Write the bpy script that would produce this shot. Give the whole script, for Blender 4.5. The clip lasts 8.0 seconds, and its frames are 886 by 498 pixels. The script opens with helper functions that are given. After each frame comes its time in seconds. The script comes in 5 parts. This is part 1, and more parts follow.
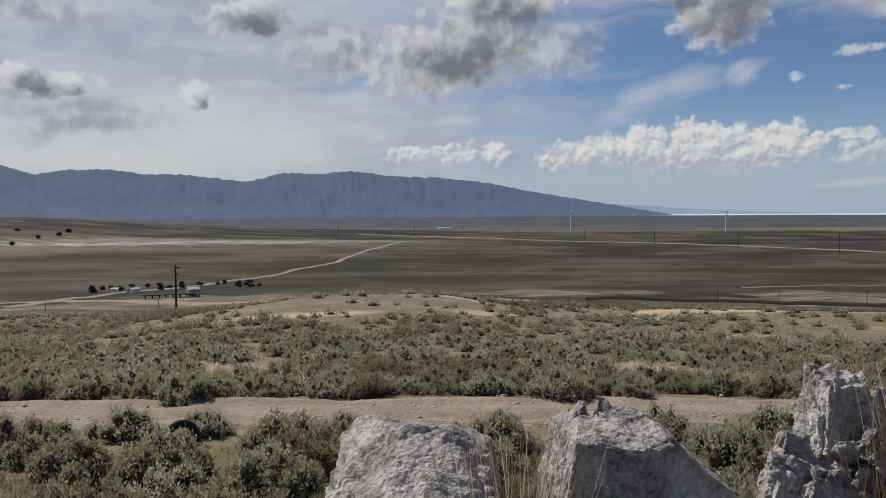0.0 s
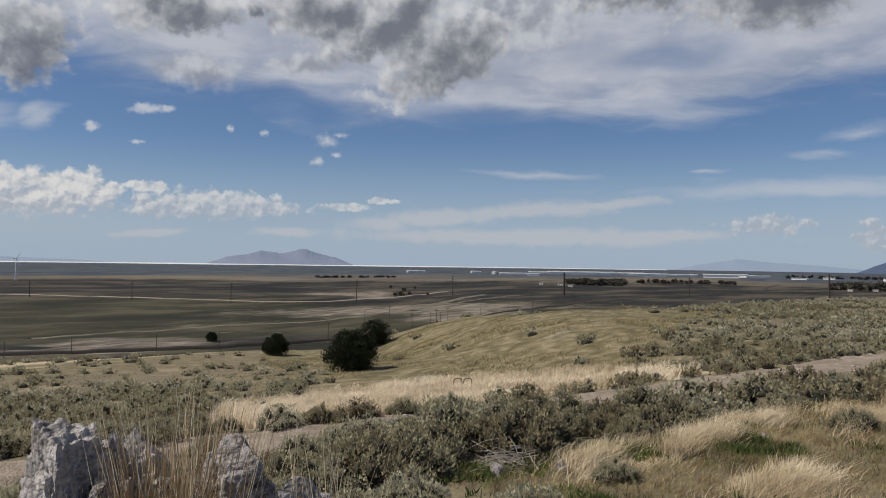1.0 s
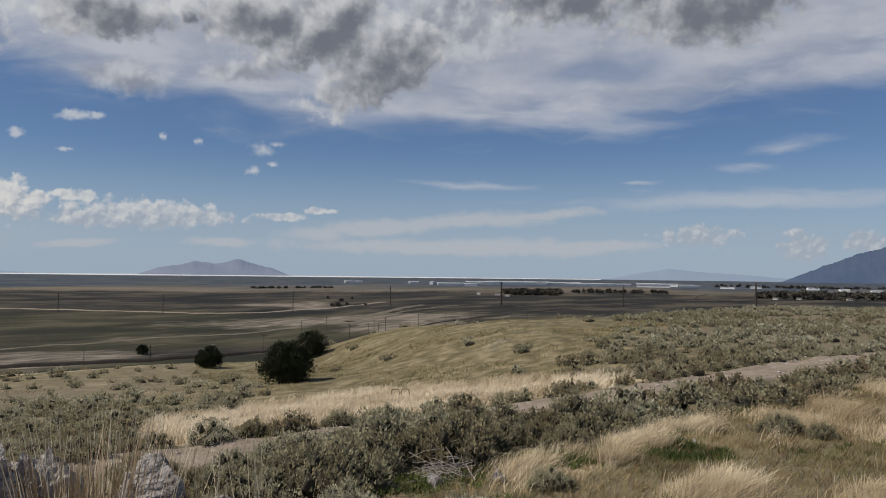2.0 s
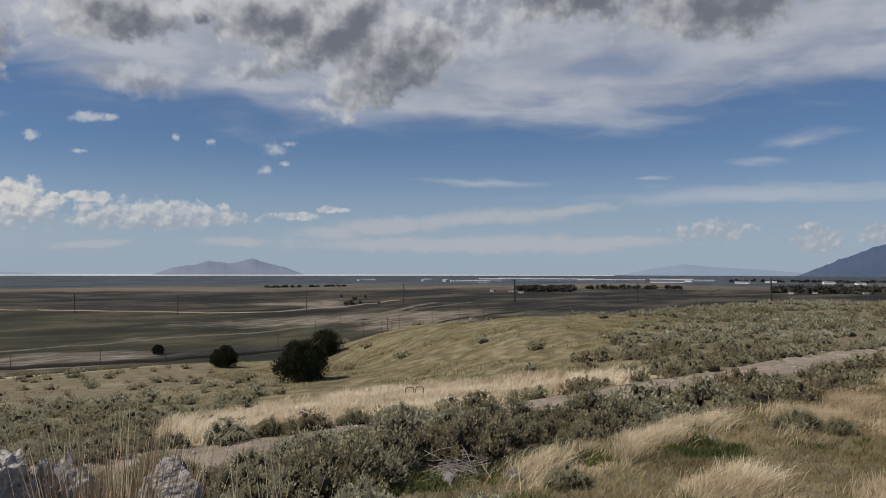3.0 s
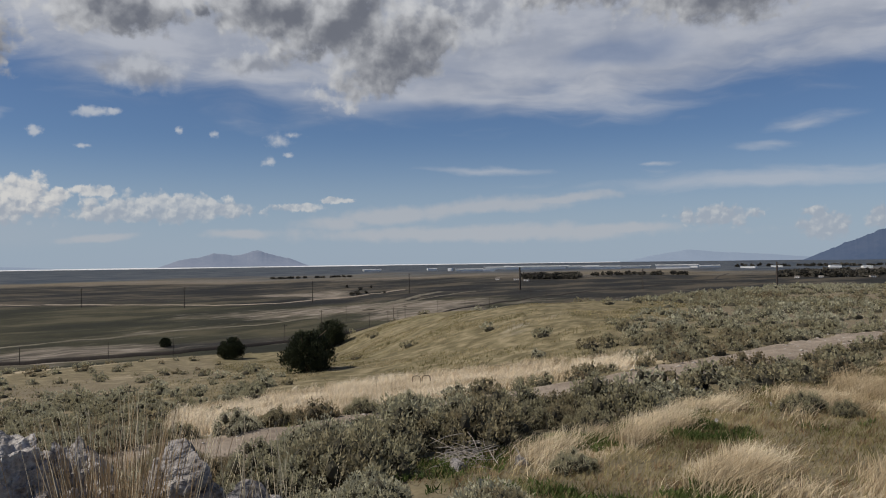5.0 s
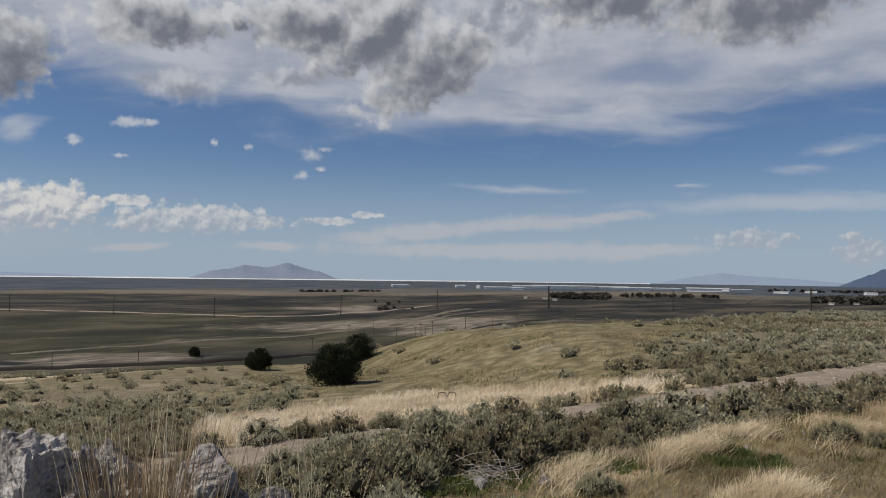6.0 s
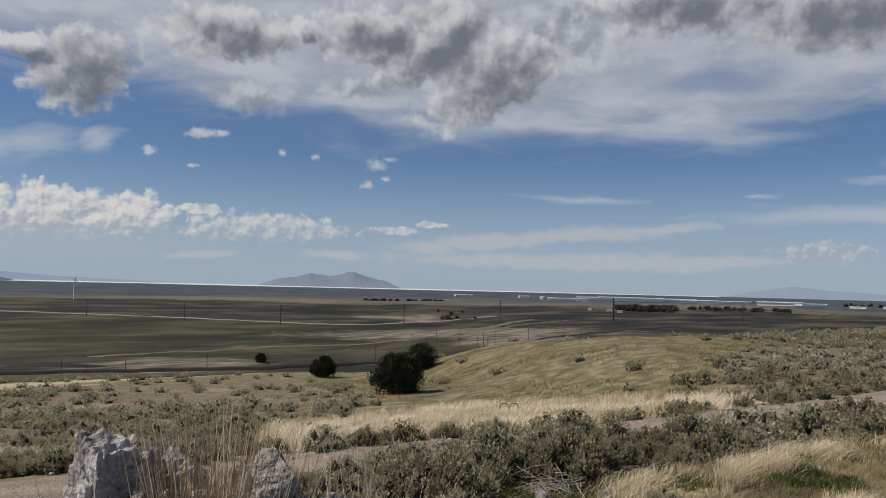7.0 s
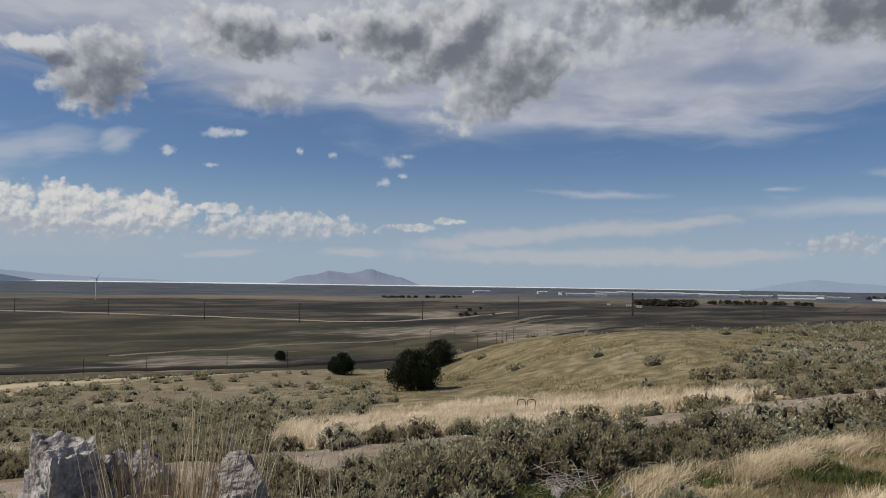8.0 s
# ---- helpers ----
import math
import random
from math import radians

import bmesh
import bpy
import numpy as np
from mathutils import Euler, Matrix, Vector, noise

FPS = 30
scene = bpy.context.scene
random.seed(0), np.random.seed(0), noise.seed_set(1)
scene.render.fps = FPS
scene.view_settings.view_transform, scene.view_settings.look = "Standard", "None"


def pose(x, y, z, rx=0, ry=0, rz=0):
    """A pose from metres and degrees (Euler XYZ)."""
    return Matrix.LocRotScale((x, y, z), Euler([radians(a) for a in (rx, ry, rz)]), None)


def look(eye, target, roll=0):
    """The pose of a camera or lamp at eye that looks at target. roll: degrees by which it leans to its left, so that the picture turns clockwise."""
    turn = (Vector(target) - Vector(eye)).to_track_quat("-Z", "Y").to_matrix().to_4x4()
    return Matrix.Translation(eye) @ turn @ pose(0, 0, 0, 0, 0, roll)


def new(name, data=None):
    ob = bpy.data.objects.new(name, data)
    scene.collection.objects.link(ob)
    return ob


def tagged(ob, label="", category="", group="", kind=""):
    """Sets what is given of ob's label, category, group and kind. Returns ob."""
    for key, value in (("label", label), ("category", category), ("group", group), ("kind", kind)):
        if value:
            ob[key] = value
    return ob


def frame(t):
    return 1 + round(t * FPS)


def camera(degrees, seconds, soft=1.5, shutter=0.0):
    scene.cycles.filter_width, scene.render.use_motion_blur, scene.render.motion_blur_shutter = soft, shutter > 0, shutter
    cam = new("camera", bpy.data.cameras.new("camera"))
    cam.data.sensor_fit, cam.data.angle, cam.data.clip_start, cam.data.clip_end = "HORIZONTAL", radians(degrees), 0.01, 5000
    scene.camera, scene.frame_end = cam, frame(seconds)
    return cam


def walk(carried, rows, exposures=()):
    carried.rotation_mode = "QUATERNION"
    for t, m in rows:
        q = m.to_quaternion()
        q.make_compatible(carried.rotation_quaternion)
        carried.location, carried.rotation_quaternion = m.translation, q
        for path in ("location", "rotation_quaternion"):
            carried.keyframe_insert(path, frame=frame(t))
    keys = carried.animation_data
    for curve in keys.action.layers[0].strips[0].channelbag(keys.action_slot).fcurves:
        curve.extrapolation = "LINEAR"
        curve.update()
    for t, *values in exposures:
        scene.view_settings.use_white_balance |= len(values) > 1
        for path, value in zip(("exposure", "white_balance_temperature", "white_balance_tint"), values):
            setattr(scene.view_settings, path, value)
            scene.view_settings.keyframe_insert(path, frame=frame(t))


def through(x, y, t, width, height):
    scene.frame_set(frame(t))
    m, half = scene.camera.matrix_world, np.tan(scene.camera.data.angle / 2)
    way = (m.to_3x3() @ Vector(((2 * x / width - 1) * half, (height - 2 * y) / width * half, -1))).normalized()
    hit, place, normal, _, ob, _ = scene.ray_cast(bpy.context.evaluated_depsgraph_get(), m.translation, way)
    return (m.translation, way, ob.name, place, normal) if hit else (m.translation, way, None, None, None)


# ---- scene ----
cam = camera(56.95, 8.0, soft=1.0)
PATH = [
    (0.0, pose(0.000, 0.000, -0.000, 87.35, 0.37, -0.00)),
    (0.1, pose(0.041, 0.022, 0.013, 87.51, -0.84, -6.58)),
    (0.2, pose(0.089, 0.103, -0.002, 87.94, -1.54, -13.46)),
    (0.3, pose(0.112, 0.107, -0.000, 88.42, -1.44, -19.81)),
    (0.5, pose(0.188, 0.156, 0.000, 89.26, -1.23, -31.38)),
    (0.7, pose(0.212, 0.129, 0.004, 90.00, -0.93, -40.01)),
    (1.0, pose(0.250, 0.105, -0.014, 90.91, -0.81, -46.69)),
    (1.2, pose(0.280, 0.115, -0.017, 91.25, -1.78, -50.35)),
    (2.5, pose(0.302, 0.123, -0.007, 91.75, -0.29, -50.75)),
    (3.0, pose(0.303, 0.132, -0.001, 91.50, -0.12, -50.14)),
    (3.5, pose(0.302, 0.122, -0.010, 91.10, 0.21, -50.68)),
    (4.0, pose(0.290, 0.123, -0.002, 90.96, 0.69, -50.65)),
    (4.5, pose(0.283, 0.115, -0.005, 90.77, 1.15, -50.16)),
    (5.8, pose(0.267, 0.039, -0.038, 91.19, -0.59, -48.44)),
    (6.0, pose(0.275, 0.092, -0.035, 91.91, -0.75, -47.77)),
    (6.5, pose(0.268, 0.098, -0.034, 92.82, -0.90, -43.25)),
    (7.0, pose(0.279, 0.084, -0.037, 92.53, -1.42, -43.35)),
    (7.5, pose(0.338, 0.097, -0.054, 92.32, -1.25, -42.96)),
    (8.0, pose(0.497, 0.140, -0.055, 92.26, -0.88, -42.07)),
]
walk(cam, PATH, [(0.0, -0.10), (1.0, -0.12), (2.5, -0.24), (4.5, -0.26), (6.0, -0.22), (8.0, -0.2)])

# ---- light: broken cloud, sun to the left and ahead ----
SUN_AZ, SUN_EL = -52.0, 47.0          # degrees clockwise from +y, and above the horizon
sun_dir = Vector((math.sin(radians(SUN_AZ)) * math.cos(radians(SUN_EL)), math.cos(radians(SUN_AZ)) * math.cos(radians(SUN_EL)), math.sin(radians(SUN_EL))))
sun = new("sun", bpy.data.lights.new("sun", "SUN"))
sun.data.energy, sun.data.angle, sun.data.color = 5.0, radians(0.6), (1.0, 0.92, 0.80)
sun.matrix_world = look(sun_dir * 50, (0, 0, 0))

world = bpy.data.worlds.new("sky")
scene.world = world
world.use_nodes = True
wt = world.node_tree
wt.nodes.clear()


def wn(kind):
    return wt.nodes.new(kind)


def feed(sock, v):
    if hasattr(v, "is_output"):
        wt.links.new(v, sock)
    else:
        sock.default_value = v


def wmath(op, a, b=0.0, c=0.0):
    n = wn("ShaderNodeMath")
    n.operation = op
    feed(n.inputs[0], a), feed(n.inputs[1], b), feed(n.inputs[2], c)
    return n.outputs[0]


def wvec(op, a, b=(0, 0, 0)):
    n = wn("ShaderNodeVectorMath")
    n.operation = op
    feed(n.inputs[0], a), feed(n.inputs[1], b)
    return n.outputs["Value"] if op in ("LENGTH", "DOT_PRODUCT") else n.outputs[0]


def wramp(v, lo, hi, a=0.0, b=1.0):
    n = wn("ShaderNodeMapRange")
    n.interpolation_type = "SMOOTHSTEP"
    feed(n.inputs[0], v), feed(n.inputs[1], lo), feed(n.inputs[2], hi), feed(n.inputs[3], a), feed(n.inputs[4], b)
    return n.outputs[0]


def wnoise(vec, scale, detail=5.0, rough=0.55, colour=False):
    n = wn("ShaderNodeTexNoise")
    feed(n.inputs["Vector"], vec)
    n.inputs["Scale"].default_value, n.inputs["Detail"].default_value, n.inputs["Roughness"].default_value = scale, detail, rough
    return n.outputs["Color"] if colour else n.outputs[0]


def wlumps(vec, scale):
    """Round lumps: 0 at their middles, growing towards the creases."""
    n = wn("ShaderNodeTexVoronoi")
    n.feature = "SMOOTH_F1"
    feed(n.inputs["Vector"], vec)
    n.inputs["Scale"].default_value, n.inputs["Smoothness"].default_value, n.inputs["Detail"].default_value, n.inputs["Roughness"].default_value = scale, 0.35, 2.0, 0.45
    return n.outputs["Distance"]


def wmix(f, a, b):
    n = wn("ShaderNodeMix")
    n.data_type = "RGBA"
    feed(n.inputs[0], f), feed(n.inputs[6], a), feed(n.inputs[7], b)
    return n.outputs[2]


def spot(p, az, el, rx, ry, turn=0.0, after=None):
    """A soft ellipse of the sky round an azimuth and elevation: 1 in its middle, 0 at its rim, negative outside.
    after: a value that must be worked out before this one, to keep the shader's stack short."""
    n = wn("ShaderNodeMapping")
    n.vector_type = "TEXTURE"
    feed(n.inputs[0], p)
    n.inputs["Location"].default_value = (az, el, 0)
    if after is not None:
        q = wn("ShaderNodeVectorMath")
        q.operation = "MULTIPLY_ADD"
        feed(q.inputs[0], after), feed(q.inputs[1], (1e-7, 1e-7, 1e-7)), feed(q.inputs[2], (az, el, 0))
        feed(n.inputs["Location"], q.outputs[0])
    n.inputs["Rotation"].default_value = (0, 0, radians(turn))
    n.inputs["Scale"].default_value = (rx, ry, 1)
    return wmath("SUBTRACT", 1.0, wvec("LENGTH", n.outputs[0]))


LAST = [None]


def most(p, spots):
    """The greatest of several ellipses."""
    out = None
    for s in spots:
        v = spot(p, *s[:4], turn=s[4] if len(s) > 4 else 0.0, after=LAST[0])
        out = v if out is None else wmath("MAXIMUM", out, v)
        LAST[0] = out
    return out


coord = wn("ShaderNodeTexCoord").outputs["Generated"]
xyz = wn("ShaderNodeSeparateXYZ")
feed(xyz.inputs[0], coord)
azim = wmath("MULTIPLY", wmath("ARCTAN2", xyz.outputs[0], xyz.outputs[1]), 57.2958)
elev = wmath("MULTIPLY", wmath("ARCSINE", xyz.outputs[2]), 57.2958)
comb = wn("ShaderNodeCombineXYZ")
feed(comb.inputs[0], azim), feed(comb.inputs[1], elev)
plain = comb.outputs[0]
stretch = wvec("MULTIPLY", plain, (0.55, 1.0, 1.0))
# warped copies of the sky's chart, and one shifted towards the sun for the lit edges of clouds
def billow(p):
    wide = wvec("MULTIPLY", wvec("SUBTRACT", wnoise(p, 0.42, 3, 0.5, True), (0.5, 0.5, 0.5)), (2.4, 1.5, 0))
    tight = wvec("MULTIPLY", wvec("SUBTRACT", wnoise(p, 1.4, 4, 0.5, True), (0.5, 0.5, 0.5)), (1.2, 1.0, 0))
    return wvec("ADD", wvec("ADD", p, wide), tight)


def tuft(p):
    tight = wvec("MULTIPLY", wvec("SUBTRACT", wnoise(p, 2.2, 6, 0.6, True), (0.5, 0.5, 0.5)), (0.8, 0.45, 0))
    return wvec("ADD", p, tight)


towards = wvec("ADD", plain, (-0.75, 0.75, 0.0))
close_by = wvec("ADD", plain, (-0.30, 0.36, 0.0))
fbm = wmath("SUBTRACT", wnoise(stretch, 0.45, 6, 0.5), 0.5)
fine = wmath("SUBTRACT", wnoise(plain, 0.9, 6, 0.52), 0.5)
fine_lit = wmath("SUBTRACT", wnoise(plain, 0.85, 3.5, 0.5), wnoise(close_by, 0.85, 3.5, 0.5))
soft_lit = wmath("SUBTRACT", wnoise(plain, 0.45, 4, 0.5), wnoise(wvec("ADD", plain, (-0.5, 0.7, 0.0)), 0.45, 4, 0.5))
warp_a = wvec("MULTIPLY", wvec("SUBTRACT", wnoise(stretch, 0.25, 3, 0.5, True), (0.5, 0.5, 0.5)), (6.0, 3.0, 0))
big_warp = wvec("ADD", plain, warp_a)
streak = wmath("SUBTRACT", wnoise(wvec("MULTIPLY", big_warp, (0.09, 0.5, 1.0)), 1.0, 5, 0.52), 0.5)

sky = wn("ShaderNodeTexSky")
sky.sky_type, sky.sun_disc = "NISHITA", False
sky.sun_elevation, sky.sun_rotation = radians(SUN_EL), radians(SUN_AZ)
sky.air_density, sky.dust_density, sky.ozone_density, sky.altitude = 1.0, 0.6, 1.6, 1300
blue = wvec("MULTIPLY", sky.outputs[0], (0.053, 0.062, 0.077))
# haze towards the horizon
col = wmix(wramp(elev, 0.0, 9.0, 0.85, 0.0), blue, (0.375, 0.465, 0.58, 1))

# high sheet of cloud, its lower edge sagging in the middle of the view
sag = wmath("MULTIPLY", wmath("POWER", wmath("DIVIDE", wmath("SUBTRACT", azim, 52.0), 26.0), 2.0), 2.3)
edge = wmath("ADD", wmath("SUBTRACT", elev, wmath("MINIMUM", wmath("ADD", sag, 9.6), 12.6)), wmath("MULTIPLY", streak, 7.0))
sheet = wramp(edge, -1.0, 3.2)
left_veil = wmath("MULTIPLY", wramp(wmath("ADD", azim, wmath("MULTIPLY", streak, 40.0)), -4.0, 15.0, 1.0, 0.0), wramp(elev, 0.5, 4.0, 0.6, 1.0))
sheet = wmath("MAXIMUM", sheet, wmath("MULTIPLY", left_veil, 0.95))
sheet_col = wmix(wramp(wmath("ADD", fbm, streak), -0.22, 0.25), (0.38, 0.415, 0.50, 1), (0.52, 0.545, 0.61, 1))
glow = wramp(spot(big_warp, -20.0, 4.5, 22.0, 7.0), 0.0, 0.9)
sheet_col = wmix(wmath("MULTIPLY", glow, 0.8), sheet_col, (0.66, 0.665, 0.65, 1))
rent = wramp(wmath("ADD", most(big_warp, [(63.0, 13.6, 7.0, 1.2, 4), (49.0, 10.4, 6.0, 0.9, -6), (6.0, 8.2, 6.0, 1.3), (-6.0, 8.8, 6.0, 0.9), (11.0, 11.6, 3.0, 1.6)]), wmath("MULTIPLY", streak, 1.5)), 0.0, 0.9)
sheet = wmath("MULTIPLY", sheet, wmath("SUBTRACT", 1.0, wmath("MULTIPLY", rent, 0.5)))
# overhead and behind, the sky is mostly clear
ahead = wramp(wmath("ABSOLUTE", wmath("SUBTRACT", azim, 22.0)), 70.0, 110.0, 1.0, 0.15)
sheet = wmath("MULTIPLY", sheet, wmath("MULTIPLY", ahead, wramp(elev, 21.0, 36.0, 1.0, 0.6)))
sheet_col = wmix(wramp(elev, 21.0, 34.0), sheet_col, (0.20, 0.20, 0.205, 1))
col = wmix(wmath("MULTIPLY", sheet, 0.95), col, sheet_col)

# wisps and streaks
drawn = wvec("ADD", plain, wvec("MULTIPLY", wvec("SUBTRACT", wnoise(stretch, 0.5, 4, 0.55, True), (0.5, 0.5, 0.5)), (2.6, 0.9, 0)))
wisp = most(drawn, [(16.0, 8.4, 3.4, 1.2, 10), (20.3, 8.8, 1.5, 0.7, 30), (53.2, 6.1, 5.5, 0.3, -3), (64.6, 6.3, 1.3, 0.2), (73.9, 8.4, 3.1, 0.6, 5), (72.0, 7.2, 2.8, 0.4), (70.4, 5.1, 11.2, 0.7), (13.8, 7.6, 5.6, 1.0, 27), (19.9, 9.1, 1.5, 0.6, 25), (-8.3, 6.6, 7.5, 0.4, 4), (0.3, 6.3, 2.4, 0.4), (-13.6, 8.6, 3.5, 0.6)])
wisp_d = wramp(wmath("ADD", wisp, wmath("MULTIPLY", streak, 3.0)), -0.15, 1.1)
col = wmix(wmath("MULTIPLY", wisp_d, 0.60), col, (0.54, 0.57, 0.63, 1))
# long thin banks low over the lake
thin = wmath("ADD", most(drawn, [(42.5, 2.6, 2.4, 0.6), (46.6, 3.1, 5.1, 0.7, 3), (52.1, 3.6, 6.7, 0.6, 4), (57.8, 4.1, 3.8, 0.3, 4), (62.5, 2.0, 3.7, 0.4), (52.5, 1.8, 12.9, 0.6), (36.0, 1.9, 2.4, 0.3), (26.9, 1.7, 2.3, 0.3, 4)]), wmath("ADD", wmath("MULTIPLY", streak, 1.6), wmath("MULTIPLY", fine, 1.0)))
col = wmix(wmath("MULTIPLY", wramp(thin, -0.35, 0.6), 0.68), col, (0.52, 0.535, 0.57, 1))

# low bank of white cumulus, and small puffs
bank_p = tuft(plain)
bank = most(bank_p, [(17.5, 3.6, 10.5, 1.5), (30.5, 3.2, 6.0, 0.7), (-2.3, 3.9, 2.3, 0.8), (0.7, 4.0, 2.2, 0.8), (3.0, 4.0, 2.3, 1.0), (8.9, 3.7, 3.4, 1.3), (11.7, 4.0, 3.4, 1.7), (14.0, 4.6, 2.3, 1.7), (17.5, 4.6, 3.1, 1.7), (20.8, 4.2, 3.0, 1.7), (22.8, 4.6, 2.2, 1.4), (24.2, 4.2, 1.5, 0.9), (26.6, 4.7, 1.6, 0.5), (27.5, 3.3, 2.8, 0.8), (26.8, 4.7, 1.8, 0.5), (30.9, 3.7, 6.2, 1.2), (34.6, 3.5, 3.4, 0.8), (39.5, 3.7, 2.3, 0.4), (42.4, 4.2, 1.6, 0.3), (68.4, 2.7, 3.1, 0.9), (74.8, 1.8, 2.0, 1.2), (74.2, 2.8, 1.1, 0.5), (78.5, 2.2, 1.6, 1.0)])
lumps = wlumps(bank_p, 1.25)
bank_d = wramp(wmath("ADD", wmath("ADD", bank, wmath("MULTIPLY", wmath("SUBTRACT", 0.72, lumps), 0.55)), wmath("MULTIPLY", fine, 0.9)), 0.02, 0.42)
bank_face = wmath("SUBTRACT", wlumps(wvec("ADD", bank_p, (-0.14, 0.2, 0.0)), 1.25), lumps)
bank_lit = wmath("ADD", wmath("ADD", wmath("MULTIPLY", bank_face, 0.9), wmath("MULTIPLY", fine_lit, 1.1)), wramp(wmath("ADD", elev, wmath("MULTIPLY", fine, 2.0)), 2.2, 5.0, 0.12, 0.72))
bank_col = wmix(wramp(bank_lit, 0.0, 1.0), (0.40, 0.44, 0.51, 1), (0.76, 0.745, 0.72, 1))
col = wmix(wmath("MULTIPLY", wmath("MULTIPLY", bank_d, wramp(azim, 23.0, 30.0, 1.0, 0.75)), wramp(wmath("ADD", elev, wramp(azim, 50.0, 64.0, 0.0, 1.6)), 1.4, 3.3, 0.1, 0.92)), col, bank_col)
# pale haze where the bank's foot dissolves
foot = wmath("MULTIPLY", wramp(spot(drawn, 16.0, 2.2, 17.0, 1.9, after=LAST[0]), 0.0, 0.8), 0.32)
col = wmix(foot, col, (0.46, 0.50, 0.56, 1))
puff = most(bank_p, [(38.5, 8.3, 1.4, 0.6), (39.4, 8.6, 0.9, 0.3), (37.9, 6.8, 0.6, 0.4), (39.1, 7.3, 0.4, 0.2), (26.4, 9.9, 0.8, 0.4), (27.8, 9.9, 0.7, 0.3), (23.2, 8.4, 0.5, 0.4), (26.0, 7.6, 0.5, 0.2), (32.0, 8.8, 0.3, 0.3), (34.2, 8.6, 0.4, 0.3), (26.8, 9.8, 1.6, 0.4, 8), (23.1, 8.5, 0.5, 0.4)])
puff_d = wramp(wmath("ADD", puff, wmath("MULTIPLY", fine, 2.1)), 0.0, 1.0)
col = wmix(wmath("MULTIPLY", puff_d, 0.8), col, (0.58, 0.61, 0.66, 1))

# grey cumulus hanging below the sheet: pale ones, then dark ones with bright rims towards the sun
FAINT = [(7.9, 11.0, 4.2, 2.6), (-7.1, 10.8, 5.8, 2.4), (-26.2, 12.7, 5.3, 1.1), (-23.5, 6.0, 7.3, 2.2), (52.0, 16.6, 5.8, 2.7), (29.5, 12.5, 3.6, 1.5), (36.5, 13.3, 3.0, 0.8), (51.6, 18.6, 7.4, 1.6), (48.5, 16.2, 8.5, 3.6, 25), (39.0, 17.0, 8.0, 3.0)]
DARK = [(-13.2, 12.9, 3.4, 1.7), (0.7, 10.8, 7.0, 3.2, 8), (4.0, 13.7, 4.2, 2.5), (-16.7, 7.9, 1.1, 1.3), (-26.4, 8.2, 4.5, 1.2), (18.3, 12.5, 3.2, 1.7), (28.1, 16.4, 5.6, 2.2), (19.1, 13.4, 4.1, 3.2, 25), (15.3, 14.3, 2.5, 0.9), (37.6, 16.9, 4.8, 2.6), (42.4, 16.6, 6.2, 3.4, 20), (46.5, 14.2, 6.2, 3.0, 28), (59.3, 18.9, 7.4, 2.6), (68.7, 17.5, 7.6, 3.0), (33.1, 17.0, 1.1, 1.2)]
cloud_p = billow(plain)
faint = wmath("ADD", most(cloud_p, FAINT), wmath("MULTIPLY", fine, 1.0))
col = wmix(wramp(faint, -0.05, 0.75, 0.0, 0.75), col, wmix(wramp(soft_lit, -0.16, 0.16), (0.28, 0.30, 0.35, 1), (0.56, 0.58, 0.62, 1)))
dark_lumps = wlumps(cloud_p, 0.55)
dark_face = wmath("SUBTRACT", wlumps(wvec("ADD", cloud_p, (-0.4, 0.5, 0.0)), 0.55), dark_lumps)
dark = wmath("ADD", wmath("ADD", most(cloud_p, DARK), wmath("MULTIPLY", fine, 1.1)), wmath("MULTIPLY", wmath("SUBTRACT", 0.65, dark_lumps), 0.25))
shade = wmath("ADD", wmath("ADD", most(billow(towards), DARK), wmath("MULTIPLY", fine, 0.9)), wmath("ADD", wmath("MULTIPLY", soft_lit, -1.7), wmath("MULTIPLY", dark_face, -0.45)))
dark_col = wmix(wramp(shade, -0.30, 1.0), (0.66, 0.67, 0.69, 1), (0.165, 0.178, 0.215, 1))
col = wmix(wramp(dark, -0.04, 0.36, 0.0, 0.94), col, dark_col)

back = wn("ShaderNodeBackground")
feed(back.inputs[0], col)
back.inputs[1].default_value = 1.0
feed(wn("ShaderNodeOutputWorld").inputs[0], back.outputs[0])


